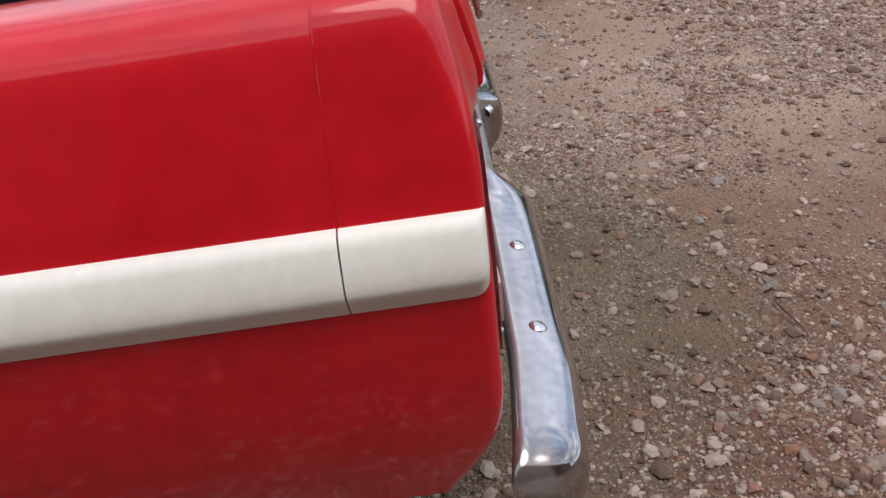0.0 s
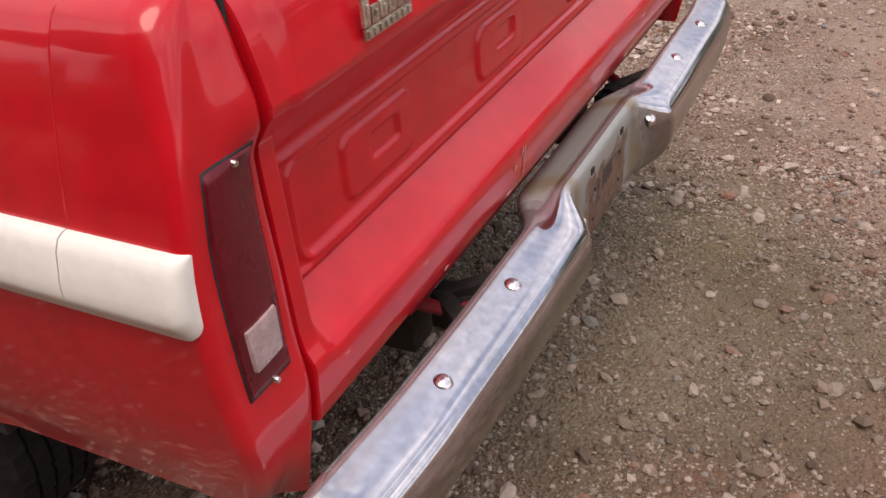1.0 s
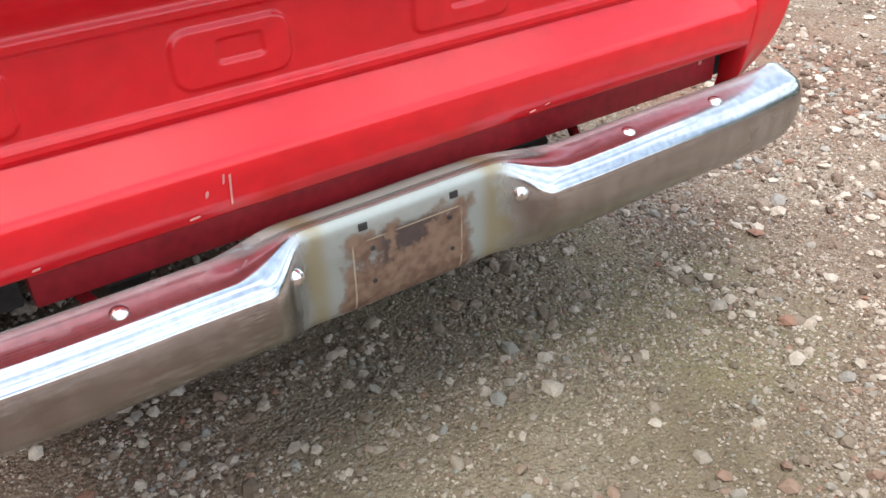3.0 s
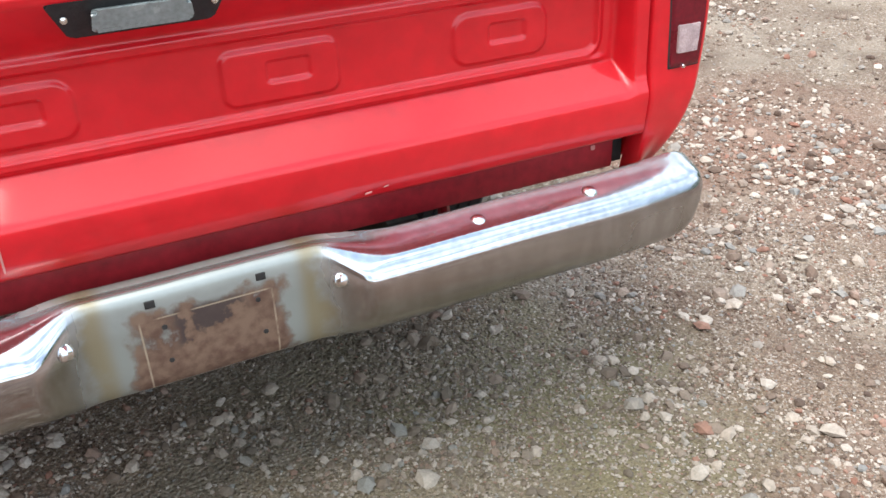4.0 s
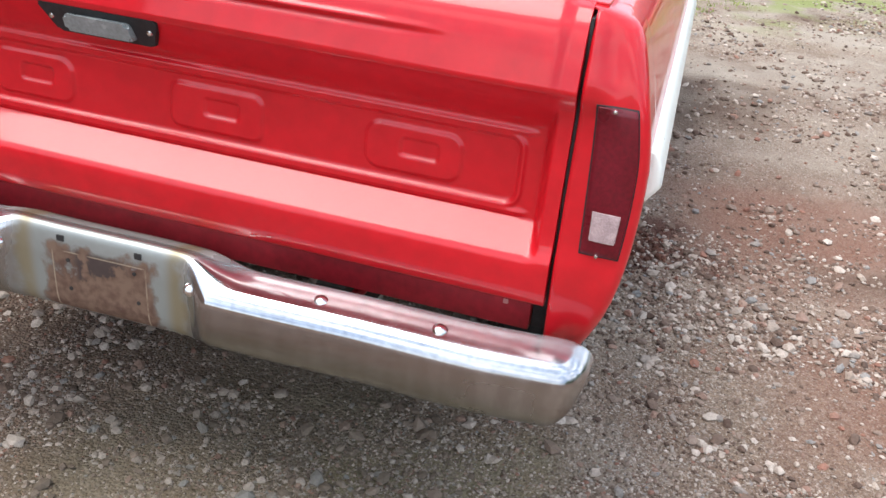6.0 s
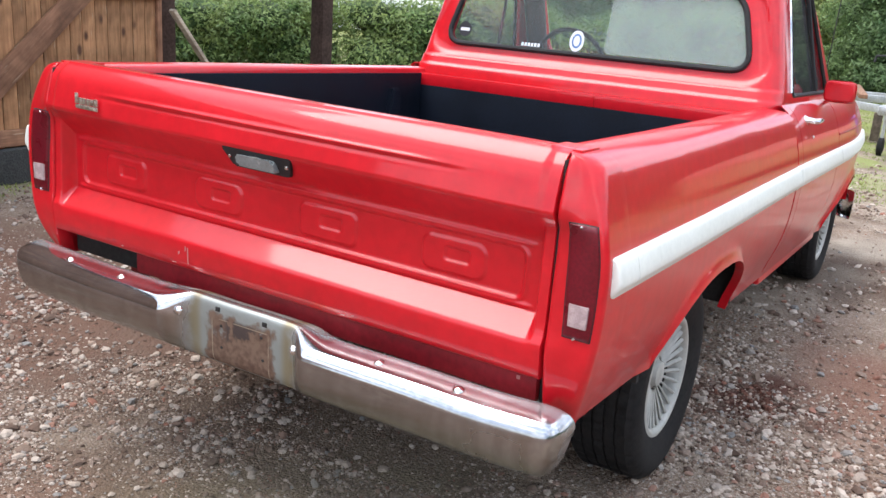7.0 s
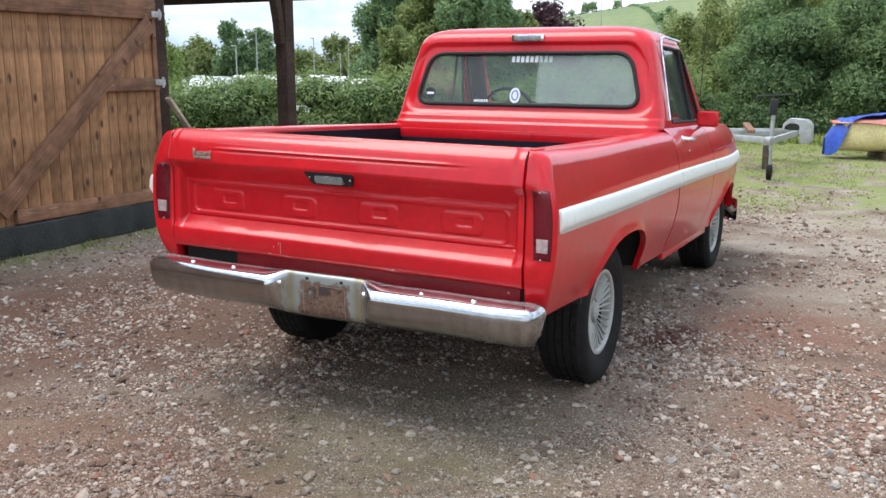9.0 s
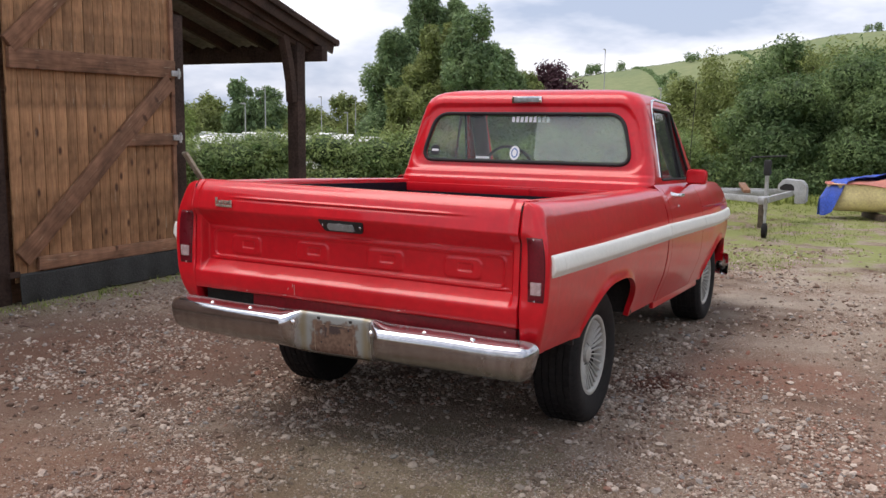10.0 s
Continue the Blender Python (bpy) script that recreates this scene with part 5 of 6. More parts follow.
def vane_mesh():
    """One tapered vane of a rim; all share it."""
    if not VANES:
        bm = box_bm((0.128, 0.013, 0.0085), (0, 0, 0), 0.0015)
        for v in bm.verts:
            v.co.z *= 0.62 + 3.4 * max(0.0, v.co.x + 0.064)
        me = bpy.data.meshes.new("vane")
        bm.to_mesh(me)
        bm.free()
        me.materials.append(M_RIM)
        VANES.append(me)
    return VANES[0]


def wheel(name, at, sgn, R):
    hub = new(name)
    hub.parent = truck
    hub.matrix_basis = pose(*at) if sgn > 0 else pose(*at, 0, 0, 180)
    prof = [(0.195, -0.085), (0.222, -0.10), (R - 0.07, -0.118), (R - 0.03, -0.115), (R - 0.012, -0.105), (R - 0.004, -0.092)]
    for k in range(5):
        c = -0.074 + k * 0.037
        prof += [(R, c - 0.0145), (R, c + 0.0145)]
        if k < 4:
            prof += [(R - 0.008, c + 0.0155), (R - 0.008, c + 0.0215)]
    prof += [(R - 0.004, 0.092), (R - 0.012, 0.105), (R - 0.03, 0.116), (R - 0.05, 0.119), (R - 0.075, 0.119), (R - 0.10, 0.112), (0.212, 0.099), (0.205, 0.094), (0.198, 0.080)]
    n = 180
    v, f = lathe(prof, n, "y")
    m, out = len(prof), []
    for i in range(n):
        for j in range(m):
            x, y, z = v[i * m + j]
            r = math.hypot(x, z)
            if r > R - 0.013 and ((i + (3 if abs(y) > 0.05 else 0) + int(abs(y) * 60)) % 6) == 0:
                k = (r - 0.0065) / r
                x, z = x * k, z * k
            # the load flattens the foot a little
            if z < -R + 0.012:
                z = -R + 0.012 - 0.2 * (-R + 0.012 - z)
            out.append((x, y, z))
    made("tyre", out, f, M_TYRE, hub, "worn black tyre", sharp=30)
    v, f = lathe([(0.184, 0.045), (0.187, 0.070), (0.191, 0.086), (0.197, 0.096), (0.203, 0.098), (0.222, 0.090)], 56, "y")
    v2, f2 = lathe([(0.0001, 0.02), (0.15, 0.015), (0.190, 0.02), (0.192, 0.06)], 40, "y")
    made("rim", v, f, M_RIM, hub, "cream steel rim", sharp=50, solid=0.004)
    made("brake_drum", v2, f2, M_DARK, hub)
    for k in range(28):
        ob = new("vane", vane_mesh())
        ob.parent = hub
        ob.matrix_basis = Matrix.Rotation(2 * math.pi * k / 28, 4, "Y") @ Matrix.Translation((0.123, 0.070, 0)) @ Matrix.Rotation(radians(14), 4, "Z") @ Matrix.Rotation(radians(28), 4, "X")
    v, f = lathe([(0.0001, 0.078), (0.03, 0.077), (0.042, 0.072), (0.046, 0.055), (0.056, 0.052), (0.058, 0.03)], 28, "y")
    made("hub_cap", v, f, M_RIM, hub, sharp=50)
    return hub


for sgn in (1, -1):
    wheel("wheel", (-1.02, sgn * 0.80, 0.374), sgn, 0.358)
    wheel("wheel", (-3.93, sgn * 0.80, 0.352), sgn, 0.338)


# ---- the barn ----
def barn():
    """An open-fronted timber barn: posts, plate, a low sheet roof, and an unseen wall that closes it and dims the
    truck's left side.
    """
    b = empty("barn", (0, -2.3, 0))
    tagged(b, "dark timber barn with low sheet roof and open bay", "barn")
    for x, w in ((-1.46, 0.17), (-3.60, 0.15), (-5.69, 0.16)):
        part("post", box_bm((w, w, 2.62), (x, -0.12, 1.31), 0.012), M_POST, b)
    for x in (-1.47, -3.60, -5.85):
        part("post", box_bm((0.2, 0.2, 2.5), (x, -5.0, 1.25), 0.012), M_POST, b)
    bm = bmesh.new()
    pts = [(-5.57, -0.10, 1.80), (-5.55, -0.10, 2.05), (-5.49, -0.10, 2.32), (-5.40, -0.10, 2.60)]
    for p, q in zip(pts, pts[1:]):
        beam_bm(p, q, 0.10, 0.10, 0.01, bm)
    part("knee_brace", bm, M_POST, b)
    part("wall_plate", beam_bm((-5.98, 0.1, 2.40), (-5.98, -5.2, 2.40), 0.12, 0.18), M_POST, b)
    part("tie_beam", beam_bm((-5.9, -0.12, 2.50), (-3.4, -0.12, 3.12), 0.12, 0.18), M_POST, b)
    for k in range(9):
        y = -0.05 - k * 0.65
        part("rafter", beam_bm((-6.15, y, 2.44), (1.0, y, 4.51), 0.06, 0.13), M_POST, b)
    # corrugated sheet on top
    xs, ys = np.linspace(-6.30, 1.0, 8), np.arange(-5.4, 0.06, 0.025)
    v = [(x, y, 2.545 + (x + 6.2) * 0.29 + 0.012 * math.cos(y * 2 * math.pi / 0.15)) for x in xs for y in ys]
    made("roof_sheet", v, grid_faces(len(xs), len(ys)), M_TIN, b, solid=0.004)
    # the far slope is out of view, added to block light with the wall
    made("roof_sheet", [(2.0 - x, y, z) for x, y, z in v], grid_faces(len(xs), len(ys), flip=True), M_TIN, b, solid=0.004)
    # barge boards on the gable edge, gutter at the eave
    bm = beam_bm((-6.22, 0.06, 2.49), (1.0, 0.06, 4.58), 0.03, 0.16)
    beam_bm((-6.22, 0.10, 2.56), (1.0, 0.10, 4.65), 0.03, 0.07, 0.004, bm)
    part("barge_board", bm, M_POST, b)
    part("gutter", tube_bm([(-6.24, 0.12, 2.55), (-6.24, -5.4, 2.52)], 0.045, 10), M_POST, b)
    part("downpipe", tube_bm([(-5.75, -0.10, 2.4), (-5.75, -0.10, 0.05)], 0.03, 8), M_POST, b)
    # stacked laths under the roof
    for k in range(4):
        part("lath", beam_bm((-3.75, -0.5, 2.36 + k * 0.05), (-5.3, -2.6, 2.28 + k * 0.05), 0.12, 0.03, 0.004), M_RAIL, b)
    # leaning prop behind the door
    part("prop", beam_bm((-3.56, 0.04, 1.25), (-4.3, 0.1, 0.30), 0.07, 0.03), M_PALE, b)
    # unseen wall beyond the door, drawn out long to block light from the truck's left
    part("wall", box_bm((9.0, 0.05, 2.7), (2.75, -0.12, 1.35), 0.004), M_RAIL, b)
    part("gable", prism_bm([(-1.75, 2.7), (7.25, 2.7), (7.25, 2.75), (1.0, 4.50), (-1.75, 3.72)], 0.05, lambda u, v, w: (u, -0.145 + w, v)), M_RAIL, b)
    return b


barn()


def barn_door():
    """A ledged and braced door leaf with each board of its own."""
    d = empty("barn_door", (-1.565, -2.3, 0))
    tagged(d, "brown stained board door with rails, diagonal braces and mesh skirt", "door")
    rng = random.Random(4)
    x, W, top = 0.0, -1.905, 3.15
    while x > W + 0.02:
        w = min(rng.choice((0.105, 0.112, 0.12, 0.128)), x - W)
        bm = box_bm((w - 0.005, 0.022, top - 0.20), (0, 0, 0), 0.004)
        ob = part("board", bm, M_BOARD, d)
        ob.location = (x - w / 2, -0.012 + rng.uniform(-0.002, 0.002), 0.20 + (top - 0.20) / 2)
        x -= w

    def rail(name, a, b, h, thick=0.045, y=0.024):
        a, b = Vector((a[0], y, a[1])), Vector((b[0], y, b[1]))
        ang = math.atan2(b.z - a.z, b.x - a.x)
        ob = part(name, box_bm(((b - a).length, thick, h), (0, 0, 0), 0.006), M_RAIL, d)
        ob.matrix_basis = Matrix.Translation((a + b) / 2) @ Matrix.Rotation(-ang, 4, "Y")
        return ob

    rail("rail", (-0.01, 2.07), (-1.895, 2.07), 0.17)
    rail("rail", (-0.20, 0.345), (-1.895, 0.335), 0.115)
    rail("rail", (-1.22, 1.385), (-1.895, 1.385), 0.115)
    rail("rail", (-0.01, 3.05), (-1.895, 3.05), 0.16)
    rail("brace", (-0.05, 0.40), (-1.825, 1.955), 0.165, y=0.026)
    rail("brace", (-0.02, 2.17), (-0.95, 3.00), 0.165, y=0.026)
    rail("stile", (-1.880, 0.22), (-1.880, 3.13), 0.045, 0.05, y=0.0)
    # woven rubber skirt wrapped over the foot
    v = []
    xs = np.linspace(0.01, -1.915, 60)
    for xx in xs:
        wob = 0.008 * math.sin(xx * 9) + 0.005 * math.sin(xx * 23 + 1)
        for y, z in ((-0.03, 0.27), (0.030 + wob, 0.275), (0.045 + wob, 0.262), (0.052 + wob * 1.5, 0.15), (0.056 + wob * 2, 0.03), (0.03, 0.018)):
            v.append((xx, y, z + 0.006 * math.sin(xx * 4)))
    made("skirt", v, grid_faces(len(xs), 6), M_MESH, d, "grey woven mesh skirt", solid=0.004)
    for z in (2.03, 1.40):
        bm = box_bm((0.13, 0.012, 0.055), (-1.895, 0.052, z), 0.003)
        tube_bm([(-1.930, 0.055, z - 0.05), (-1.930, 0.055, z + 0.05)], 0.012, 8, bm)
        for k in (-0.03, 0.02):
            tube_bm([(-1.895 + k, 0.055, z), (-1.895 + k, 0.064, z)], 0.008, 8, bm)
        part("hinge", bm, M_GALV, d, "galvanised hinge")
    part("bolt_keeper", box_bm((0.10, 0.03, 0.05), (0.05, 0.04, 0.28), 0.004), M_POST, d)
    return d


M_MESH = material("woven_mesh", (0.080, 0.078, 0.070), 0.7, vary=0.15, scale=6, fine=40)
_n, _l, _b = nodes_of(M_MESH)
_co, _vo, _bp = _n.new("ShaderNodeTexCoord"), _n.new("ShaderNodeTexVoronoi"), _n.new("ShaderNodeBump")
_vo.inputs["Scale"].default_value = 70
_l.new(_co.outputs["Object"], _vo.inputs[0])
_bp.inputs["Distance"].default_value = 0.004
_l.new(_vo.outputs["Distance"], _bp.inputs["Height"])
_l.new(_bp.outputs[0], _b.inputs["Normal"])
_mx = _n.new("ShaderNodeMix")
_mx.data_type = "RGBA"
_mx.inputs[6].default_value, _mx.inputs[7].default_value = (0.009, 0.010, 0.009, 1), (0.042, 0.044, 0.040, 1)
_l.new(_vo.outputs["Distance"], _mx.inputs[0])
_l.new(_mx.outputs[2], _b.inputs["Base Color"])
barn_door()


# ---- leaves ----
def leaf_cloud(centres, radii, count, size, seed, up=0.4, three=True):
    """Bent leaf clumps set in the outer shells of many ellipsoids; vertices and faces."""
    rs = np.random.RandomState(seed)
    c, r = np.array(centres, float), np.array(radii, float)
    vol = (r.prod(1)) ** (2 / 3)
    pick = rs.choice(len(c), count, p=vol / vol.sum())
    d = rs.normal(size=(count, 3))
    d /= np.linalg.norm(d, axis=1)[:, None]
    p = c[pick] + d * r[pick] * (0.45 + 0.72 * rs.rand(count, 1))
    nrm = d * (1 - up) + np.array((0, 0, up)) + rs.normal(scale=0.45, size=(count, 3))
    nrm /= np.linalg.norm(nrm, axis=1)[:, None]
    a = np.cross(nrm, rs.normal(size=(count, 3)))
    a /= np.linalg.norm(a, axis=1)[:, None]
    b = np.cross(nrm, a)
    s = size * (0.55 + 0.9 * rs.rand(count, 1))
    w = 0.42
    if three:
        V = np.stack([p - a * s - b * s * w, p - a * s * 0.7 + b * s * w, p + a * s - nrm * s * 0.3], 1).reshape(-1, 3)
        return V, np.arange(count * 3).reshape(-1, 3)
    V = np.stack([p - a * s, p - b * s * w + nrm * s * 0.12, p + a * s - nrm * s * 0.25, p + b * s * w + nrm * s * 0.12], 1).reshape(-1, 3)
    F = np.arange(count * 4).reshape(-1, 4)
    return V, F


def leaf_mesh(name, V, F, mat, parent=None, label=""):
    me = bpy.data.meshes.new(name)
    me.from_pydata(V, [], F.tolist())
    me.materials.append(mat)
    ob = new(name, me)
    if parent is not None:
        ob.parent = parent
    return ob


def hedge(name, line, height, depth, count, size, seed, label, mat=None):
    """A run of hedge along a line on the ground: lumpy core in a shade colour, and leaves."""
    rng = np.random.RandomState(seed)
    h = empty(name, (0, 0, 0))
    tagged(h, label, "hedge")
    line = np.array(line, float)
    seg = np.linalg.norm(np.diff(line, axis=0), axis=1)
    cum = np.concatenate([[0], np.cumsum(seg)])
    cs, rsz = [], []
    n = int(cum[-1] / 0.55)
    for k in range(n):
        t = cum[-1] * (k + rng.rand()) / n
        x, y = np.interp(t, cum, line[:, 0]), np.interp(t, cum, line[:, 1])
        H = height(t / cum[-1]) * (0.88 + 0.24 * rng.rand())
        lv = max(2, int(H / 0.6))
        for j in range(lv):
            z = H * (j + 0.55) / lv
            sp = depth * (1 - 0.5 * (z / H) ** 2)
            cs.append((x + rng.uniform(-1, 1) * sp * 0.4, y + rng.uniform(-1, 1) * sp * 0.4, z))
            rsz.append((0.5 + 0.25 * rng.rand(), 0.5 + 0.25 * rng.rand(), 0.38 + 0.2 * rng.rand()))
    bm = bmesh.new()
    ico = bmesh.new()
    bmesh.ops.create_icosphere(ico, subdivisions=1, radius=1)
    me = bpy.data.meshes.new("tmp")
    ico.to_mesh(me)
    ico.free()
    iv = np.array([v.co[:] for v in me.vertices])
    jf = [tuple(p.vertices) for p in me.polygons]
    bpy.data.meshes.remove(me)
    bm.free()
    V, F = [], []
    for c, r in zip(cs, rsz):
        o = len(V)
        V += [tuple(p) for p in np.array(c) + iv * np.array(r) * 0.74]
        F += [tuple(i + o for i in q) for q in jf]
    # dark lumps stand in for the shade between the leaves
    made("hedge_core", V, F, M_HEDGESHADE, h)
    V, F = leaf_cloud(cs, rsz, count, size, seed)
    V[:, 2] = np.maximum(V[:, 2], 0.02)
    tagged(leaf_mesh("leaves", V, F, mat or M_HEDGE, h), kind="stuff")
    return h


hedge("hedge", [(-17.2, 0.2), (-14.5, -1.4), (-11.8, -4.2), (-9.2, -7.2), (-6.5, -10.5), (-4.0, -13.5)], lambda t: 1.14 + 0.10 * math.sin(t * 17) + 0.07 * math.sin(t * 41), 1.1, 190000, 0.040, 3, "clipped green hedge along the yard's far side", M_HEDGELOW)
hedge("hedge", [(-19.0, 9.5), (-18.2, 5), (-17.6, 2.2), (-17.8, 0.4)], lambda t: float(np.interp(t, (0, 0.3, 0.6, 0.85, 1), (3.2, 3.0, 2.85, 2.3, 1.5))), 2.2, 240000, 0.046, 5, "tall dense green hedge beside trailer and boat")


# unseen run, added to dim the low sky mirrored in chrome and paint
hedge("hedge", [(-19.0, 9.5), (-17.5, 14.0), (-12.0, 17.5), (-4.0, 18.5), (5.0, 18.0), (12.0, 15.0)], lambda t: 3.6 + 0.5 * math.sin(t * 23), 2.2, 60000, 0.11, 6, "unseen tall hedge closing the yard, added to darken reflections")


def tree(name, at, lobes, count, size, seed, mat, trunk_h, trunk_r, label):
    """A tapered trunk with limbs and a crown of leaves in many lobes."""
    t = empty(name, at)
    tagged(t, label, "tree")
    rng = random.Random(seed)
    bm = tube_bm([(0, 0, 0), (0.05, 0.03, trunk_h * 0.5), (0, 0, trunk_h)], [trunk_r, trunk_r * 0.7, trunk_r * 0.3], 8)
    for c, r in lobes[::2]:
        z0 = trunk_h * rng.uniform(0.3, 0.7)
        tube_bm([(0, 0, z0), (c[0] * 0.5, c[1] * 0.5, z0 + (c[2] - z0) * 0.6), tuple(c)], [trunk_r * 0.4, trunk_r * 0.25, 0.02], 5, bm)
    part("trunk", bm, M_BARK, t)
    V, F = leaf_cloud([c for c, r in lobes], [r for c, r in lobes], count, size, seed)
    leaf_mesh("crown", V, F, mat, t)
    return t


def crown(h0, h1, wide, n, seed, pointed=1.0):
    """Lobes between two heights, narrowing upwards."""
    rng, out = random.Random(seed), []
    for k in range(n):
        u = rng.random() ** 0.9
        z = h0 + (h1 - h0) * u
        w = wide * (1 - u ** 1.6 * 0.75 * pointed) * (0.6 + 0.4 * min(1, u * 5 + 0.3))
        a, d = rng.uniform(0, 2 * math.pi), w * math.sqrt(rng.random())
        s = wide * rng.uniform(0.22, 0.36) * (1.2 - 0.55 * u)
        out.append(((d * math.cos(a), d * math.sin(a), z), (s, s, s * rng.uniform(1.0, 1.7))))
    return out


# far trees; distances along the line of view past the hedge
def afar(px, dist):
    """A place on the ground on the bearing (degrees from the -x axis, towards -y) at a distance from the yard's corner."""
    a = radians(px)
    return (3.5 - dist * math.cos(a), 4.3 - dist * math.sin(a), 0.02 - FAR_DIP * float(step(25, 47, dist)))


for b, d, h0, h1, w, n, count, size, mat, label in (
        (30.2, 64, 0.8, 8.4, 2.6, 60, 50000, 0.135, M_TREE, "tall dark green tree behind the hedge"),
        (28.4, 66, 1.0, 12.7, 2.3, 66, 54000, 0.135, M_TREE, "tall dark green tree behind the hedge"),
        (26.6, 67, 1.0, 11.4, 2.4, 66, 54000, 0.135, M_TREE, "tall dark green tree behind the hedge"),
        (27.6, 60, 1.5, 8.8, 2.2, 54, 38000, 0.13, M_TREEB, "rounded olive green tree behind the hedge"),
        (25.4, 58, 0.8, 9.0, 2.7, 60, 46000, 0.13, M_TREE, "rounded green tree behind the hedge"),
        (24.0, 60, 0.8, 7.4, 2.4, 54, 38000, 0.13, M_TREE, "rounded green tree behind the hedge"),
        (22.3, 62, 0.8, 5.8, 2.2, 44, 26000, 0.125, M_TREEB, "low olive green tree behind the hedge"),
        (29.6, 50, 0.8, 4.4, 1.6, 34, 16000, 0.12, M_TREEB, "low light green bush behind the hedge"),
        (20.5, 70, 2.4, 6.8, 2.8, 56, 11000, 0.18, M_PURPLE, "purple-leaved tree behind the truck's roof")):
    tree("tree", afar(b, d), crown(h0 + 0.8, h1 + 0.8, w, n, int(b * 10), 0.85), count, size, int(b * 10), mat, h1 * 0.75, 0.3, label)
for k, (b, d, h, w) in enumerate(((39.6, 84, 6.6, 2.2), (38.0, 86, 6.2, 2.2), (41.5, 90, 5.2, 3.2), (43.4, 70, 4.6, 2.6), (33.2, 85, 5.5, 2.8), (31.8, 78, 4.6, 2.4), (35.6, 110, 4.6, 3.4), (37.0, 112, 4.4, 4.0), (46, 85, 5.6, 3.6), (17.9, 75, 5.6, 1.6), (15.6, 60, 4.6, 2.2))):
    tree("tree", afar(b, d), crown(0.6, h, w, 40, 40 + k, 0.8), 13000, 0.19, 40 + k, M_TREE if k in (0, 1) else M_TREEB, h * 0.7, 0.25, "green tree beyond the caravans")
tree("tree", afar(43.6, 30), crown(0.6, 3.3, 0.9, 30, 60, 0.9), 4500, 0.085, 60, M_YOUNG, 3, 0.1, "young light green tree behind the hedge")
for k, (b, d, h, w) in enumerate(((9.0, 34, 3.4, 2.0), (6.4, 32, 3.5, 2.2), (3.4, 31, 3.0, 2.4), (0.6, 29, 2.6, 2.4), (11.4, 36, 3.0, 2.0), (-3, 29, 2.7, 2.6), (13.6, 40, 2.6, 2.0))):
    tree("tree", afar(b, d), crown(0.6, h + 0.9, w, 34, 80 + k, 0.5), 28000, 0.068, 80 + k, M_HEDGE if k % 2 else M_TREEB, h * 0.7, 0.2, "bushy green tree above the tall hedge")


# ---- caravans, lamp posts ----
def caravan(at, turn, length):
    c = empty("caravan", at, turn)
    tagged(c, "white touring caravan parked beyond the hedge", "caravan", "parked caravans")
    out = rounded([(-length / 2, 0.45), (length / 2, 0.45), (length / 2 - 0.25, 2.55), (-length / 2 + 0.15, 2.55)], 0.35, 5)
    part("body", prism_bm(out, 2.2, lambda u, v, w: (u, w - 1.1, v), bevel=0.06), M_CARAVAN, c)
    for s in (-1, 1):
        for u in (-length * 0.28, length * 0.22):
            part("window", box_bm((1.1, 0.03, 0.6), (u, s * 1.11, 1.75), 0.01), M_TINT, c)
        v, f = lathe([(0.0001, 0.1), (0.2, 0.1), (0.3, 0.08), (0.3, -0.08), (0.0001, -0.1)], 16, "y")
        made("wheel", [(x, y + s * 0.95, z + 0.31) for x, y, z in v], f, M_TYRE, c)
    part("window", box_bm((0.04, 1.5, 0.6), (length / 2 - 0.14, 0, 1.8), 0.01), M_TINT, c)
    return c


M_TINT = material("tinted_window", (0.05, 0.06, 0.07), 0.1, vary=0.1)
_rng = random.Random(8)
for k in range(11):
    b = 30.4 + k * 1.55
    x, y, z = afar(b, 62 + 9 * (k % 3))
    caravan((x, y, z), _rng.uniform(-25, 60), _rng.uniform(4.4, 5.6))


def lamp_post(at, h):
    p = empty("lamp_post", at)
    tagged(p, "slim grey lamp post beyond the hedge", "lamp post", "lamp posts")
    part("pole", tube_bm([(0, 0, 0), (0, 0, h * 0.5), (0, 0, h)], [0.06, 0.045, 0.035], 8), M_POLE, p)
    part("head", box_bm((0.4, 0.16, 0.09), (0.2, 0, h), 0.04), M_POLE, p)


for b, d, h in ((39.3, 60, 4.6), (32.6, 65, 5.2), (33.1, 70, 4.2), (38.1, 70, 5.9), (34.7, 80, 5.6), (43.2, 80, 6.4), (17.3, 80, 9.8), (13.9, 55, 5.6), (12.2, 52, 5.0)):
    lamp_post(afar(b, d), h)

# ---- hill ----
hx, hy, hv = np.linspace(0, 1, 60), np.linspace(0, 1, 40), []
for i in hx:
    for j in hy:
        b = -24 + 56 * i
        d = 380 + 520 * j
        ridge = float(np.interp(b, (-24, -2, 4, 12, 19.5, 24, 32), (102, 90, 84, 64, 47, 28, 6)))
        x, y, _ = afar(b, d)
        hv.append((x, y, -4 + ridge * float(step(0, 1, j)) + 2.5 * noise.noise(Vector((x * 0.006, y * 0.006, 2)))))
hill = made("hill", hv, grid_faces(60, 40), M_HILL)
tagged(hill, "green pasture hill with hedgerows under the sky", "hill", kind="structure")
rs = np.random.RandomState(9)
hc, hr = [], []


def hill_at(b, j):
    ridge = float(np.interp(b, (-24, -2, 4, 12, 19.5, 24, 32), (102, 90, 84, 64, 47, 28, 6)))
    x, y, _ = afar(b, 380 + 520 * j)
    return x, y, -4 + ridge * float(step(0, 1, j))


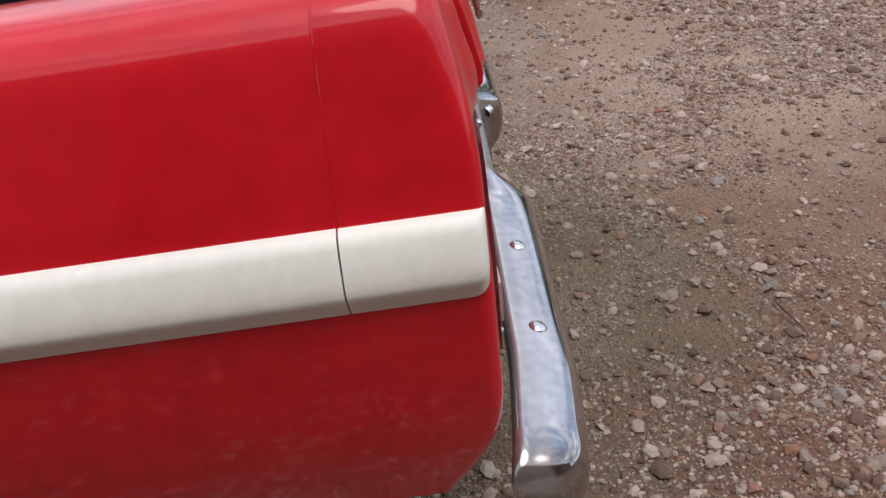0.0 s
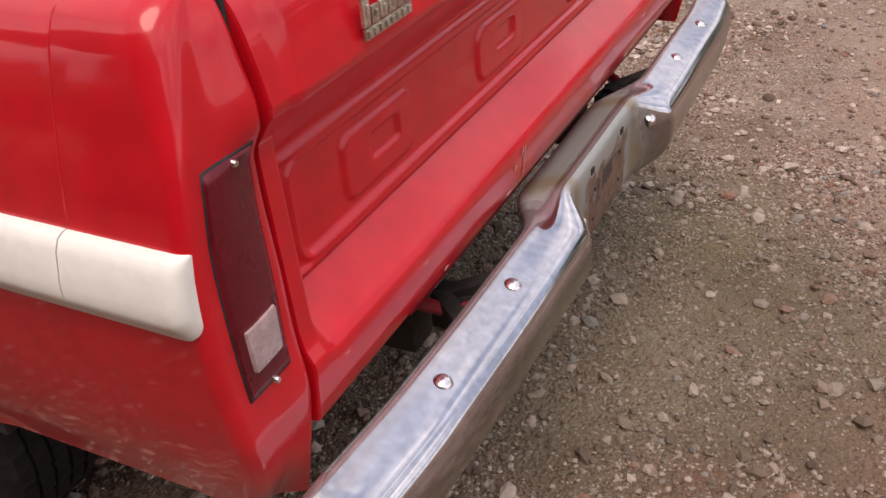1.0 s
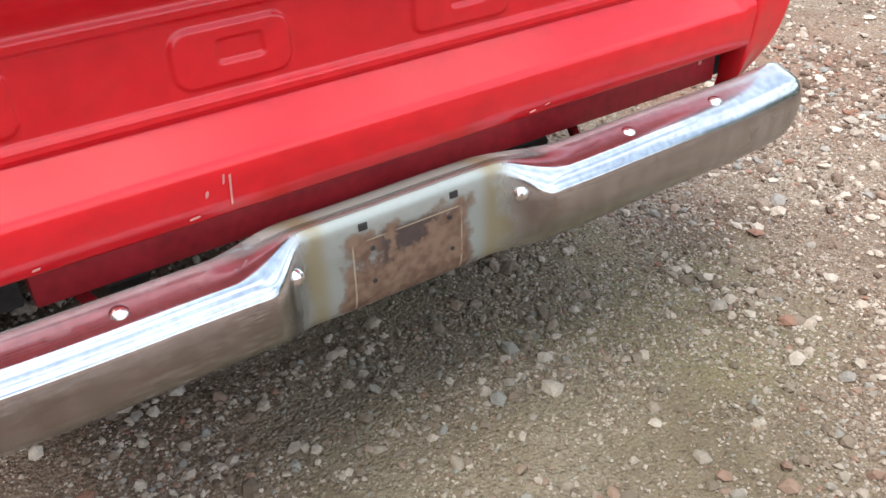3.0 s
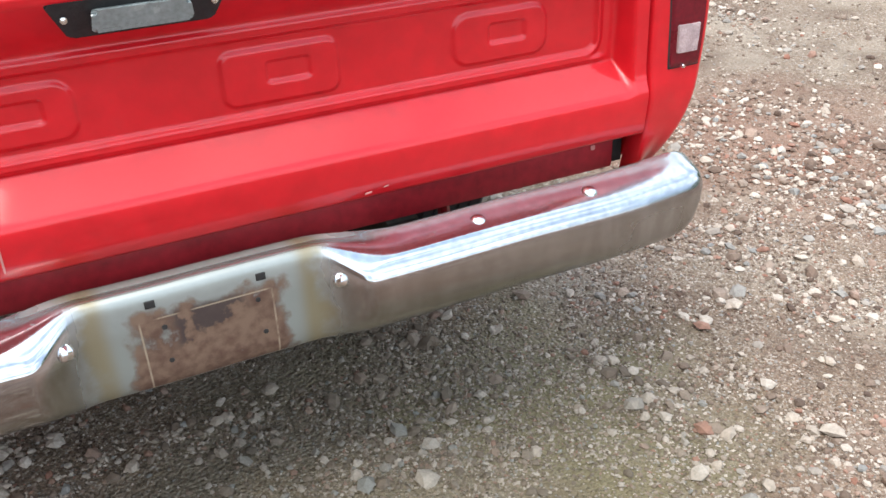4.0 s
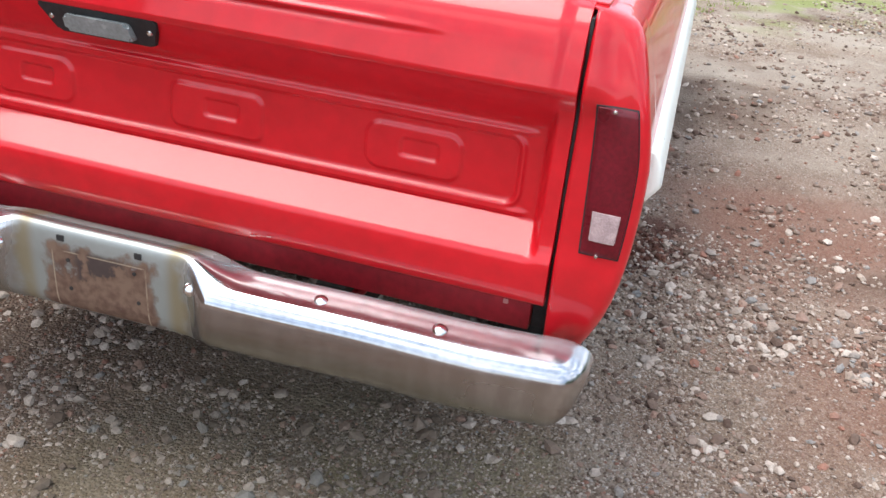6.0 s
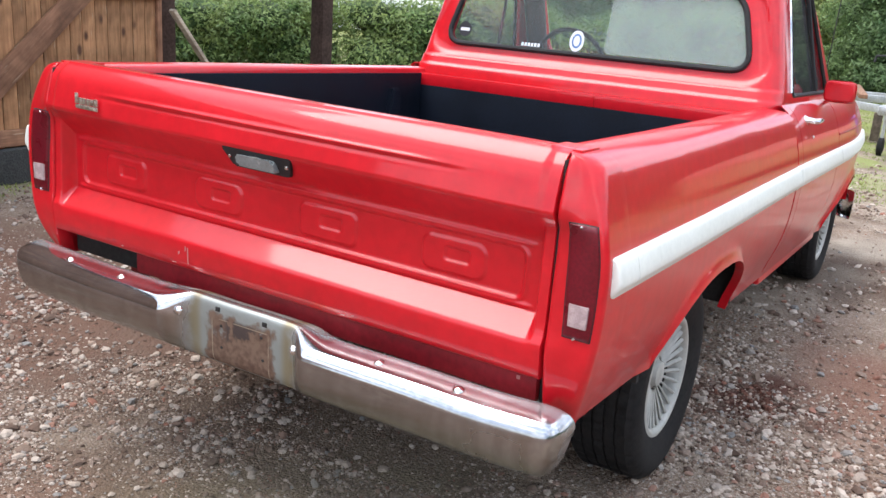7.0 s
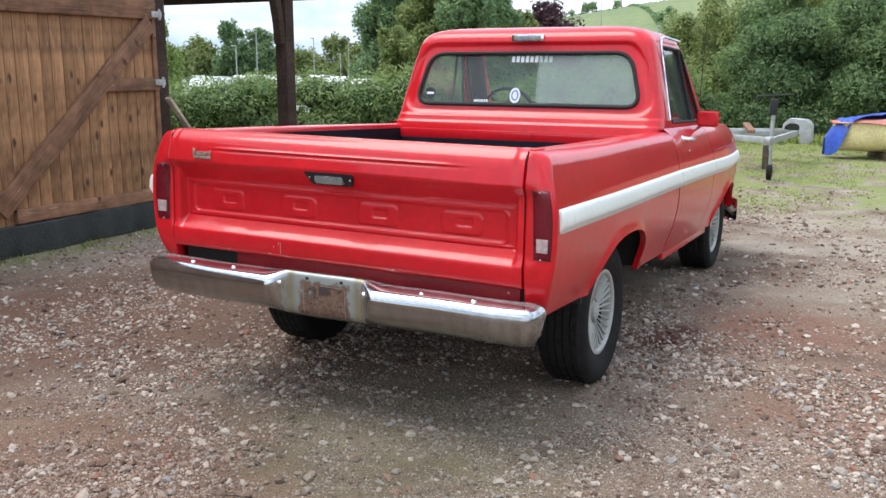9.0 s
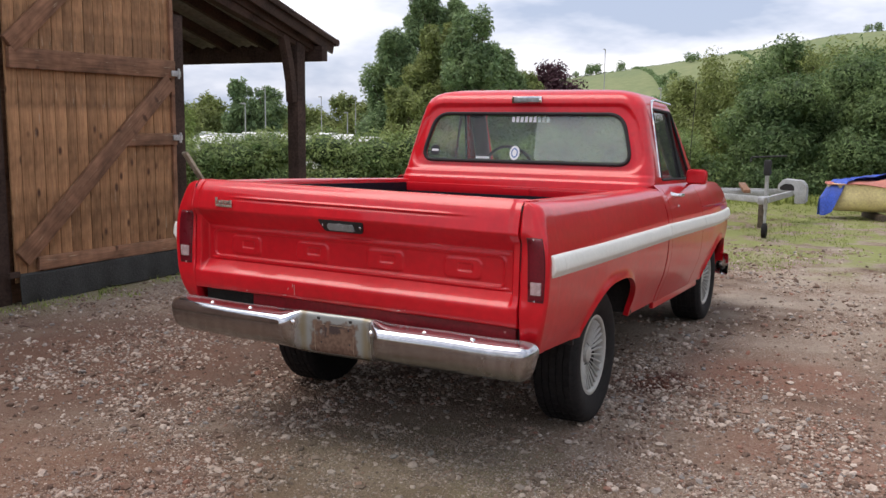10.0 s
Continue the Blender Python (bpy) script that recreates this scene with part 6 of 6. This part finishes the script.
for j0, wave, b0, b1 in ((0.985, 0.0, -8, 20), (0.55, 0.10, -8, 13)):
    for t in np.linspace(0, 1, 150):
        x, y, z = hill_at(b0 + (b1 - b0) * t, j0 + wave * math.sin(t * 5 + 1))
        hc.append((x, y, z + 0.8)), hr.append((2.6, 2.6, 1.5))
for b0, j0, dj, n in ((13.6, 0.45, 0.5, 50), (8.0, 0.5, 0.45, 40)):
    for t in np.linspace(0, 1, n):
        x, y, z = hill_at(b0 + 2.0 * t, j0 + dj * t)
        hc.append((x, y, z + 0.6)), hr.append((2.2, 2.2, 1.5))
lone = [(18.1, 0.985, 6.4), (17.6, 0.985, 6.0), (16.4, 0.985, 6.4), (19.0, 0.97, 3.4), (2.2, 0.985, 5.2), (2.6, 0.985, 4.2), (12.4, 0.8, 4.4), (12.0, 0.78, 4.0), (13.2, 0.55, 4.6), (13.7, 0.52, 4.0)]
for b, j, s in [(rs.uniform(2, 20), rs.uniform(0.1, 0.35), rs.uniform(2.6, 4.6)) for _ in range(50)] + lone:
    x, y, z = hill_at(b, j)
    for k in range(3):
        hc.append((x + rs.uniform(-s, s) * 0.7, y + rs.uniform(-s, s) * 0.7, z + s * rs.uniform(0.7, 1.3))), hr.append((s * 0.7, s * 0.7, s * 0.75))
V, F = leaf_cloud(hc, hr, 22000, 1.1, 21)
tagged(leaf_mesh("hedgerows", V, F, M_TREE), "dark hedgerows and lone trees on the hill", "hedgerows", kind="stuff")


# ---- trailer, boat ----
def trailer():
    t = empty("boat_trailer", (-9.8, 2.55, 0.02))
    tagged(t, "galvanised boat trailer standing on its jockey wheel", "trailer")
    bm = tube_bm([(0, 0, 0.14), (0, 0, 0.62)], 0.020, 10)
    tube_bm([(0, 0, 0.40), (0, 0, 0.92)], 0.028, 10, bm)
    jock = part("jockey_post", bm, M_GALV, t)
    v, f = lathe([(0.02, 0.035), (0.07, 0.035), (0.105, 0.025), (0.105, -0.025), (0.07, -0.035), (0.02, -0.035)], 20, "y")
    made("jockey_wheel", [(x, y, z + 0.105) for x, y, z in v], f, M_TYRE, jock)
    bm = box_bm((0.09, 0.10, 0.22), (0.0, 0.0, 0.98), 0.03)
    tube_bm([(0, -0.22, 1.12), (0, 0.24, 1.15)], 0.012, 8, bm)
    tube_bm([(0.0, -0.22, 1.12), (0.02, -0.23, 1.05)], 0.012, 8, bm)
    part("winch", bm, M_RUBBER, t, "black winch with handle")
    for s, e in ((1, (-2.7, 0.10, 0.475)), (-1, (-1.9, -2.1, 0.475))):
        part("chassis_beam", beam_bm((0.25, 0.05 * s, 0.555), e, 0.05, 0.085), M_GALV, t)
    part("chassis_beam", beam_bm((-1.9, -2.1, 0.475), (-2.7, 0.10, 0.475), 0.06, 0.10), M_GALV, t)
    part("chassis_beam", beam_bm((-1.0, -1.15, 0.53), (-1.4, -0.15, 0.53), 0.06, 0.09), M_GALV, t)
    part("coupling", box_bm((0.30, 0.10, 0.10), (0.35, 0, 0.555), 0.03), M_GALV, t)
    hood = rounded([(-0.28, 0.52), (-0.02, 0.50), (-0.02, 0.33), (0.15, 0.33), (0.15, 0.60), (0.08, 0.69), (-0.20, 0.71), (-0.28, 0.62)], 0.035, 5)
    box = part("mudguard", prism_bm(hood, 0.34, lambda u, v, w: (-2.52 + w, u + 0.16, v), bevel=0.012), M_GALV, t, "pale grey mudguard")
    part("mudguard_recess", prism_bm(rounded([(-0.25, 0.54), (-0.03, 0.53), (-0.03, 0.60), (-0.07, 0.635), (-0.18, 0.64), (-0.25, 0.59)], 0.02, 4), 0.006, lambda u, v, w: (-2.18 + w, u + 0.16, v)), M_DARK, box)
    part("roller_arm", beam_bm((-1.0, -0.9, 0.60), (-1.6, -1.5, 0.66), 0.12, 0.06), M_RAIL, t)
    part("roller_arm", beam_bm((-0.6, -0.35, 0.60), (-1.7, -0.6, 0.64), 0.10, 0.05), M_RAIL, t)
    part("axle_stand", box_bm((0.10, 0.10, 0.36), (-1.15, -0.2, 0.2), 0.01), M_BARK, t)


trailer()


def boat():
    b = empty("boat", (-13.2, 3.42, 0.02), 20)
    tagged(b, "cream-yellow boat hull under faded red cover and blue tarpaulin", "boat")
    L, v = 4.4, []
    n, m = 30, 12
    for i in range(n):
        u = i / (n - 1)
        w = 0.85 * (1 - (1 - u) ** 3.0) ** 0.6 + 0.02
        for j in range(m):
            a = math.pi * j / (m - 1)
            v.append((-0.2 + math.cos(a) * w, u * L - 0.3, 0.55 - 0.47 * math.sin(a) ** 0.6 + 0.06 * (1 - u) ** 2))
    made("hull", v, grid_faces(n, m, flip=True), M_HULL, b, solid=0.02)
    v = []
    for i in range(n):
        u = i / (n - 1)
        w = 0.85 * (1 - (1 - u) ** 3.0) ** 0.6 + 0.06
        for j in range(9):
            s = -1 + 2 * j / 8
            v.append((-0.2 + s * w, u * L - 0.33, 0.55 + 0.06 * (1 - u) ** 2 + 0.22 * (1 - s * s) * step(0, 0.5, u) + 0.02 * math.sin(u * 30 + s * 5)))
    made("cover", v, grid_faces(n, 9, flip=True), M_COVER, b, solid=0.008)
    v = []
    for i in range(26):
        u = i / 25
        w = 0.85 * (1 - (1 - max(0.0, (u * 1.9 - 0.1) / L)) ** 3.0) ** 0.6 + 0.10
        for j in range(15):
            s = -1 + 2 * j / 14
            fold = 0.012 * math.sin(u * 31 + s * 9) + 0.010 * math.sin(s * 21 + u * 6)
            edge = 1.0 - 1.15 * float(step(0.10, 0.34, u))
            s = -1 + (edge + 1) * j / 14
            drop = (0.50 * (1 - float(step(0.0, 0.22, u))) + 0.10) * abs(s) ** 3 + 0.30 * max(0, 0.10 - u) / 0.10
            v.append((-0.2 + s * w, -0.42 + u * 1.9, max(0.06, 0.645 - drop + fold + 0.20 * (1 - s * s) * float(step(0, 1.0, u)))))
    made("tarpaulin", v, grid_faces(26, 15, flip=True), M_TARP, b, "crumpled blue tarpaulin", solid=0.006)
    for y in (0.5, 2.6):
        part("trestle", box_bm((1.0, 0.12, 0.12), (-0.2, y, 0.05), 0.01), M_BARK, b)


boat()


# ---- grass and stones ----
def grass():
    rs = np.random.RandomState(31)
    pts = []
    for _ in range(26000):
        x, y = rs.uniform(-16.5, -6.0), rs.uniform(-6, 9)
        g = noise.noise(Vector((x * 0.5, y * 0.5, 3))) + 0.5 * noise.noise(Vector((x * 1.7, y * 1.7, 8)))
        if g + (-x - 10.0) * 0.11 > 0.05:
            pts.append((x, y, rs.uniform(0.015, 0.04)))
    for _ in range(420):
        x, y = rs.uniform(-4.6, -0.2), -2.3 + abs(rs.normal(scale=0.22)) + 0.05
        if noise.noise(Vector((x * 1.3, y * 2, 5))) > -0.1:
            pts.append((x, y, rs.uniform(0.012, 0.045)))
    for _ in range(5000):
        y = rs.uniform(-3, 9)
        pts.append((-16.6 + rs.normal(scale=0.45), y, rs.uniform(0.06, 0.22)))
    V, F = [], []
    for x, y, h in pts:
        for k in range(3):
            a = rs.uniform(0, 6.28)
            dx, dy = math.cos(a), math.sin(a)
            w, l = h * 0.16 + 0.003, h * 0.5
            px, py = x + rs.normal(scale=0.03), y + rs.normal(scale=0.03)
            o = len(V)
            V += [(px - dy * w, py + dx * w, 0.012), (px + dy * w, py - dx * w, 0.012), (px + dx * l, py + dy * l, 0.012 + h)]
            F.append((o, o + 1, o + 2))
    ob = leaf_mesh("grass", np.array(V), np.array(F), M_GRASS)
    tagged(ob, "thin green grass tufts growing through the gravel", "grass", kind="stuff")


grass()


def stones(name, box, count, rmin, rmax, seed, label, skew, mat=None, spot=None):
    """Loose crushed stones pressed into the earth, more of them where the gravel lies thick."""
    rs = np.random.RandomState(seed)
    if rmax > 0.010:     # twenty-sided lumps; grit has eight sides
        g = (1 + 5 ** 0.5) / 2
        iv = np.array([(-1, g, 0), (1, g, 0), (-1, -g, 0), (1, -g, 0), (0, -1, g), (0, 1, g), (0, -1, -g), (0, 1, -g), (g, 0, -1), (g, 0, 1), (-g, 0, -1), (-g, 0, 1)]) / 1.9
        jf = np.array([(0, 11, 5), (0, 5, 1), (0, 1, 7), (0, 7, 10), (0, 10, 11), (1, 5, 9), (5, 11, 4), (11, 10, 2), (10, 7, 6), (7, 1, 8), (3, 9, 4), (3, 4, 2), (3, 2, 6), (3, 6, 8), (3, 8, 9), (4, 9, 5), (2, 4, 11), (6, 2, 10), (8, 6, 7), (9, 8, 1)])
    else:
        iv = np.array([(1, 0, 0), (-1, 0, 0), (0, 1, 0), (0, -1, 0), (0, 0, 1), (0, 0, -1)], float)
        jf = np.array([(0, 2, 4), (2, 1, 4), (1, 3, 4), (3, 0, 4), (2, 0, 5), (1, 2, 5), (3, 1, 5), (0, 3, 5)])
    nv = len(iv)
    P = []
    while len(P) < count:
        x, y = rs.uniform(box[0], box[1]), rs.uniform(box[2], box[3])
        if spot:
            x, y = rs.normal(spot[0], spot[2]), rs.normal(spot[1], spot[2] * 0.7)
        d = noise.noise(Vector((x * 0.9, y * 0.9, 1))) + 0.6 * noise.noise(Vector((x * 2.6, y * 2.6, 6))) + 0.5 * noise.noise(Vector((x * 7, y * 7, 2)))
        if rmax > 0.010:     # finer and trodden where moss grows behind the tail
            d -= 0.7 * math.exp(-((x + 0.05) ** 2 + (y - 2.75) ** 2) / 0.16)
        if rs.rand() < 0.10 + 0.9 * max(0, min(1, 0.35 + 1.3 * d)):
            P.append((x, y))
    P = np.array(P)
    r = rmin * (rmax / rmin) ** (rs.rand(count) ** skew)
    zz = np.array([ground_z(x, y) for x, y in P])
    shape = 1 + rs.uniform(-0.30, 0.30, size=(count, nv, 3))
    sc = np.stack([r * rs.uniform(0.8, 1.35, count), r * rs.uniform(0.7, 1.1, count), r * rs.uniform(0.38, 0.75, count)], 1)
    loc = iv[None] * shape * sc[:, None, :]
    a = rs.uniform(0, 2 * math.pi, count)
    ca, sa = np.cos(a)[:, None], np.sin(a)[:, None]
    tilt = rs.normal(scale=0.3, size=(count, 1))
    x, y, z = loc[..., 0], loc[..., 1], loc[..., 2]
    z2 = z * np.cos(tilt) + x * np.sin(tilt)
    x = x * np.cos(tilt) - z * np.sin(tilt)
    V = np.stack([x * ca - y * sa + P[:, :1], x * sa + y * ca + P[:, 1:], z2 + zz[:, None] + (0.25 * r)[:, None]], 2).reshape(-1, 3)
    F = (jf[None] + nv * np.arange(count)[:, None, None]).reshape(-1, 3)
    me = bpy.data.meshes.new(name)
    me.vertices.add(len(V))
    me.vertices.foreach_set("co", V.ravel())
    me.loops.add(F.size)
    me.loops.foreach_set("vertex_index", F.ravel().astype(np.int32))
    me.polygons.add(len(F))
    me.polygons.foreach_set("loop_start", np.arange(0, F.size, 3, dtype=np.int32))
    me.update(calc_edges=True)
    me.shade_flat()
    me.materials.append(mat or M_STONE)
    tagged(new(name, me), label, "gravel", kind="stuff")


stones("gravel", (-0.6, 2.0, 0.6, 4.2), 90000, 0.0022, 0.0062, 1, "fine grey-brown grit on the earth", 1.2)
stones("gravel", (-1.6, 2.8, 0.0, 5.2), 9000, 0.006, 0.023, 3, "loose angular stones, pale and grey-brown", 3.0)
stones("gravel", (-9.0, 3.8, -2.2, 8.0), 34000, 0.007, 0.026, 2, "loose pale stones scattered over the yard", 3.0)
stones("gravel", (-2.6, 2.8, -0.6, 5.2), 22000, 0.005, 0.0135, 9, "close-lying brown and grey pebbles", 1.4)
stones("gravel", (-3.0, 3.2, -1.2, 5.6), 40000, 0.0035, 0.008, 12, "small brown and grey pebbles trodden into the earth", 1.2)
stones("soil_clods", (-2.1, -1.15, 3.18, 3.62), 220, 0.004, 0.017, 7, "dark red clods of churned soil", 2.0, material("churned_soil", (0.115, 0.052, 0.036), 0.95, vary=0.3, scale=20, fine=90, spec=0.15, island=0.3), (-1.84, 3.04, 0.13))


def twig():
    bm = tube_bm([(0.0, 0.0, 0.035), (0.05, 0.03, 0.04), (0.10, 0.075, 0.034), (0.15, 0.10, 0.036)], [0.003, 0.0028, 0.0024, 0.0016], 6)
    tube_bm([(0.05, 0.03, 0.04), (0.075, 0.03, 0.044)], [0.002, 0.001], 5, bm)
    tw = part("twig", bm, M_BARK)
    tw.matrix_basis = pose(0.82, 2.165, 0.0, 0, 0, -115)
    tagged(tw, "thin dry brown twig lying on gravel", "twig")


twig()
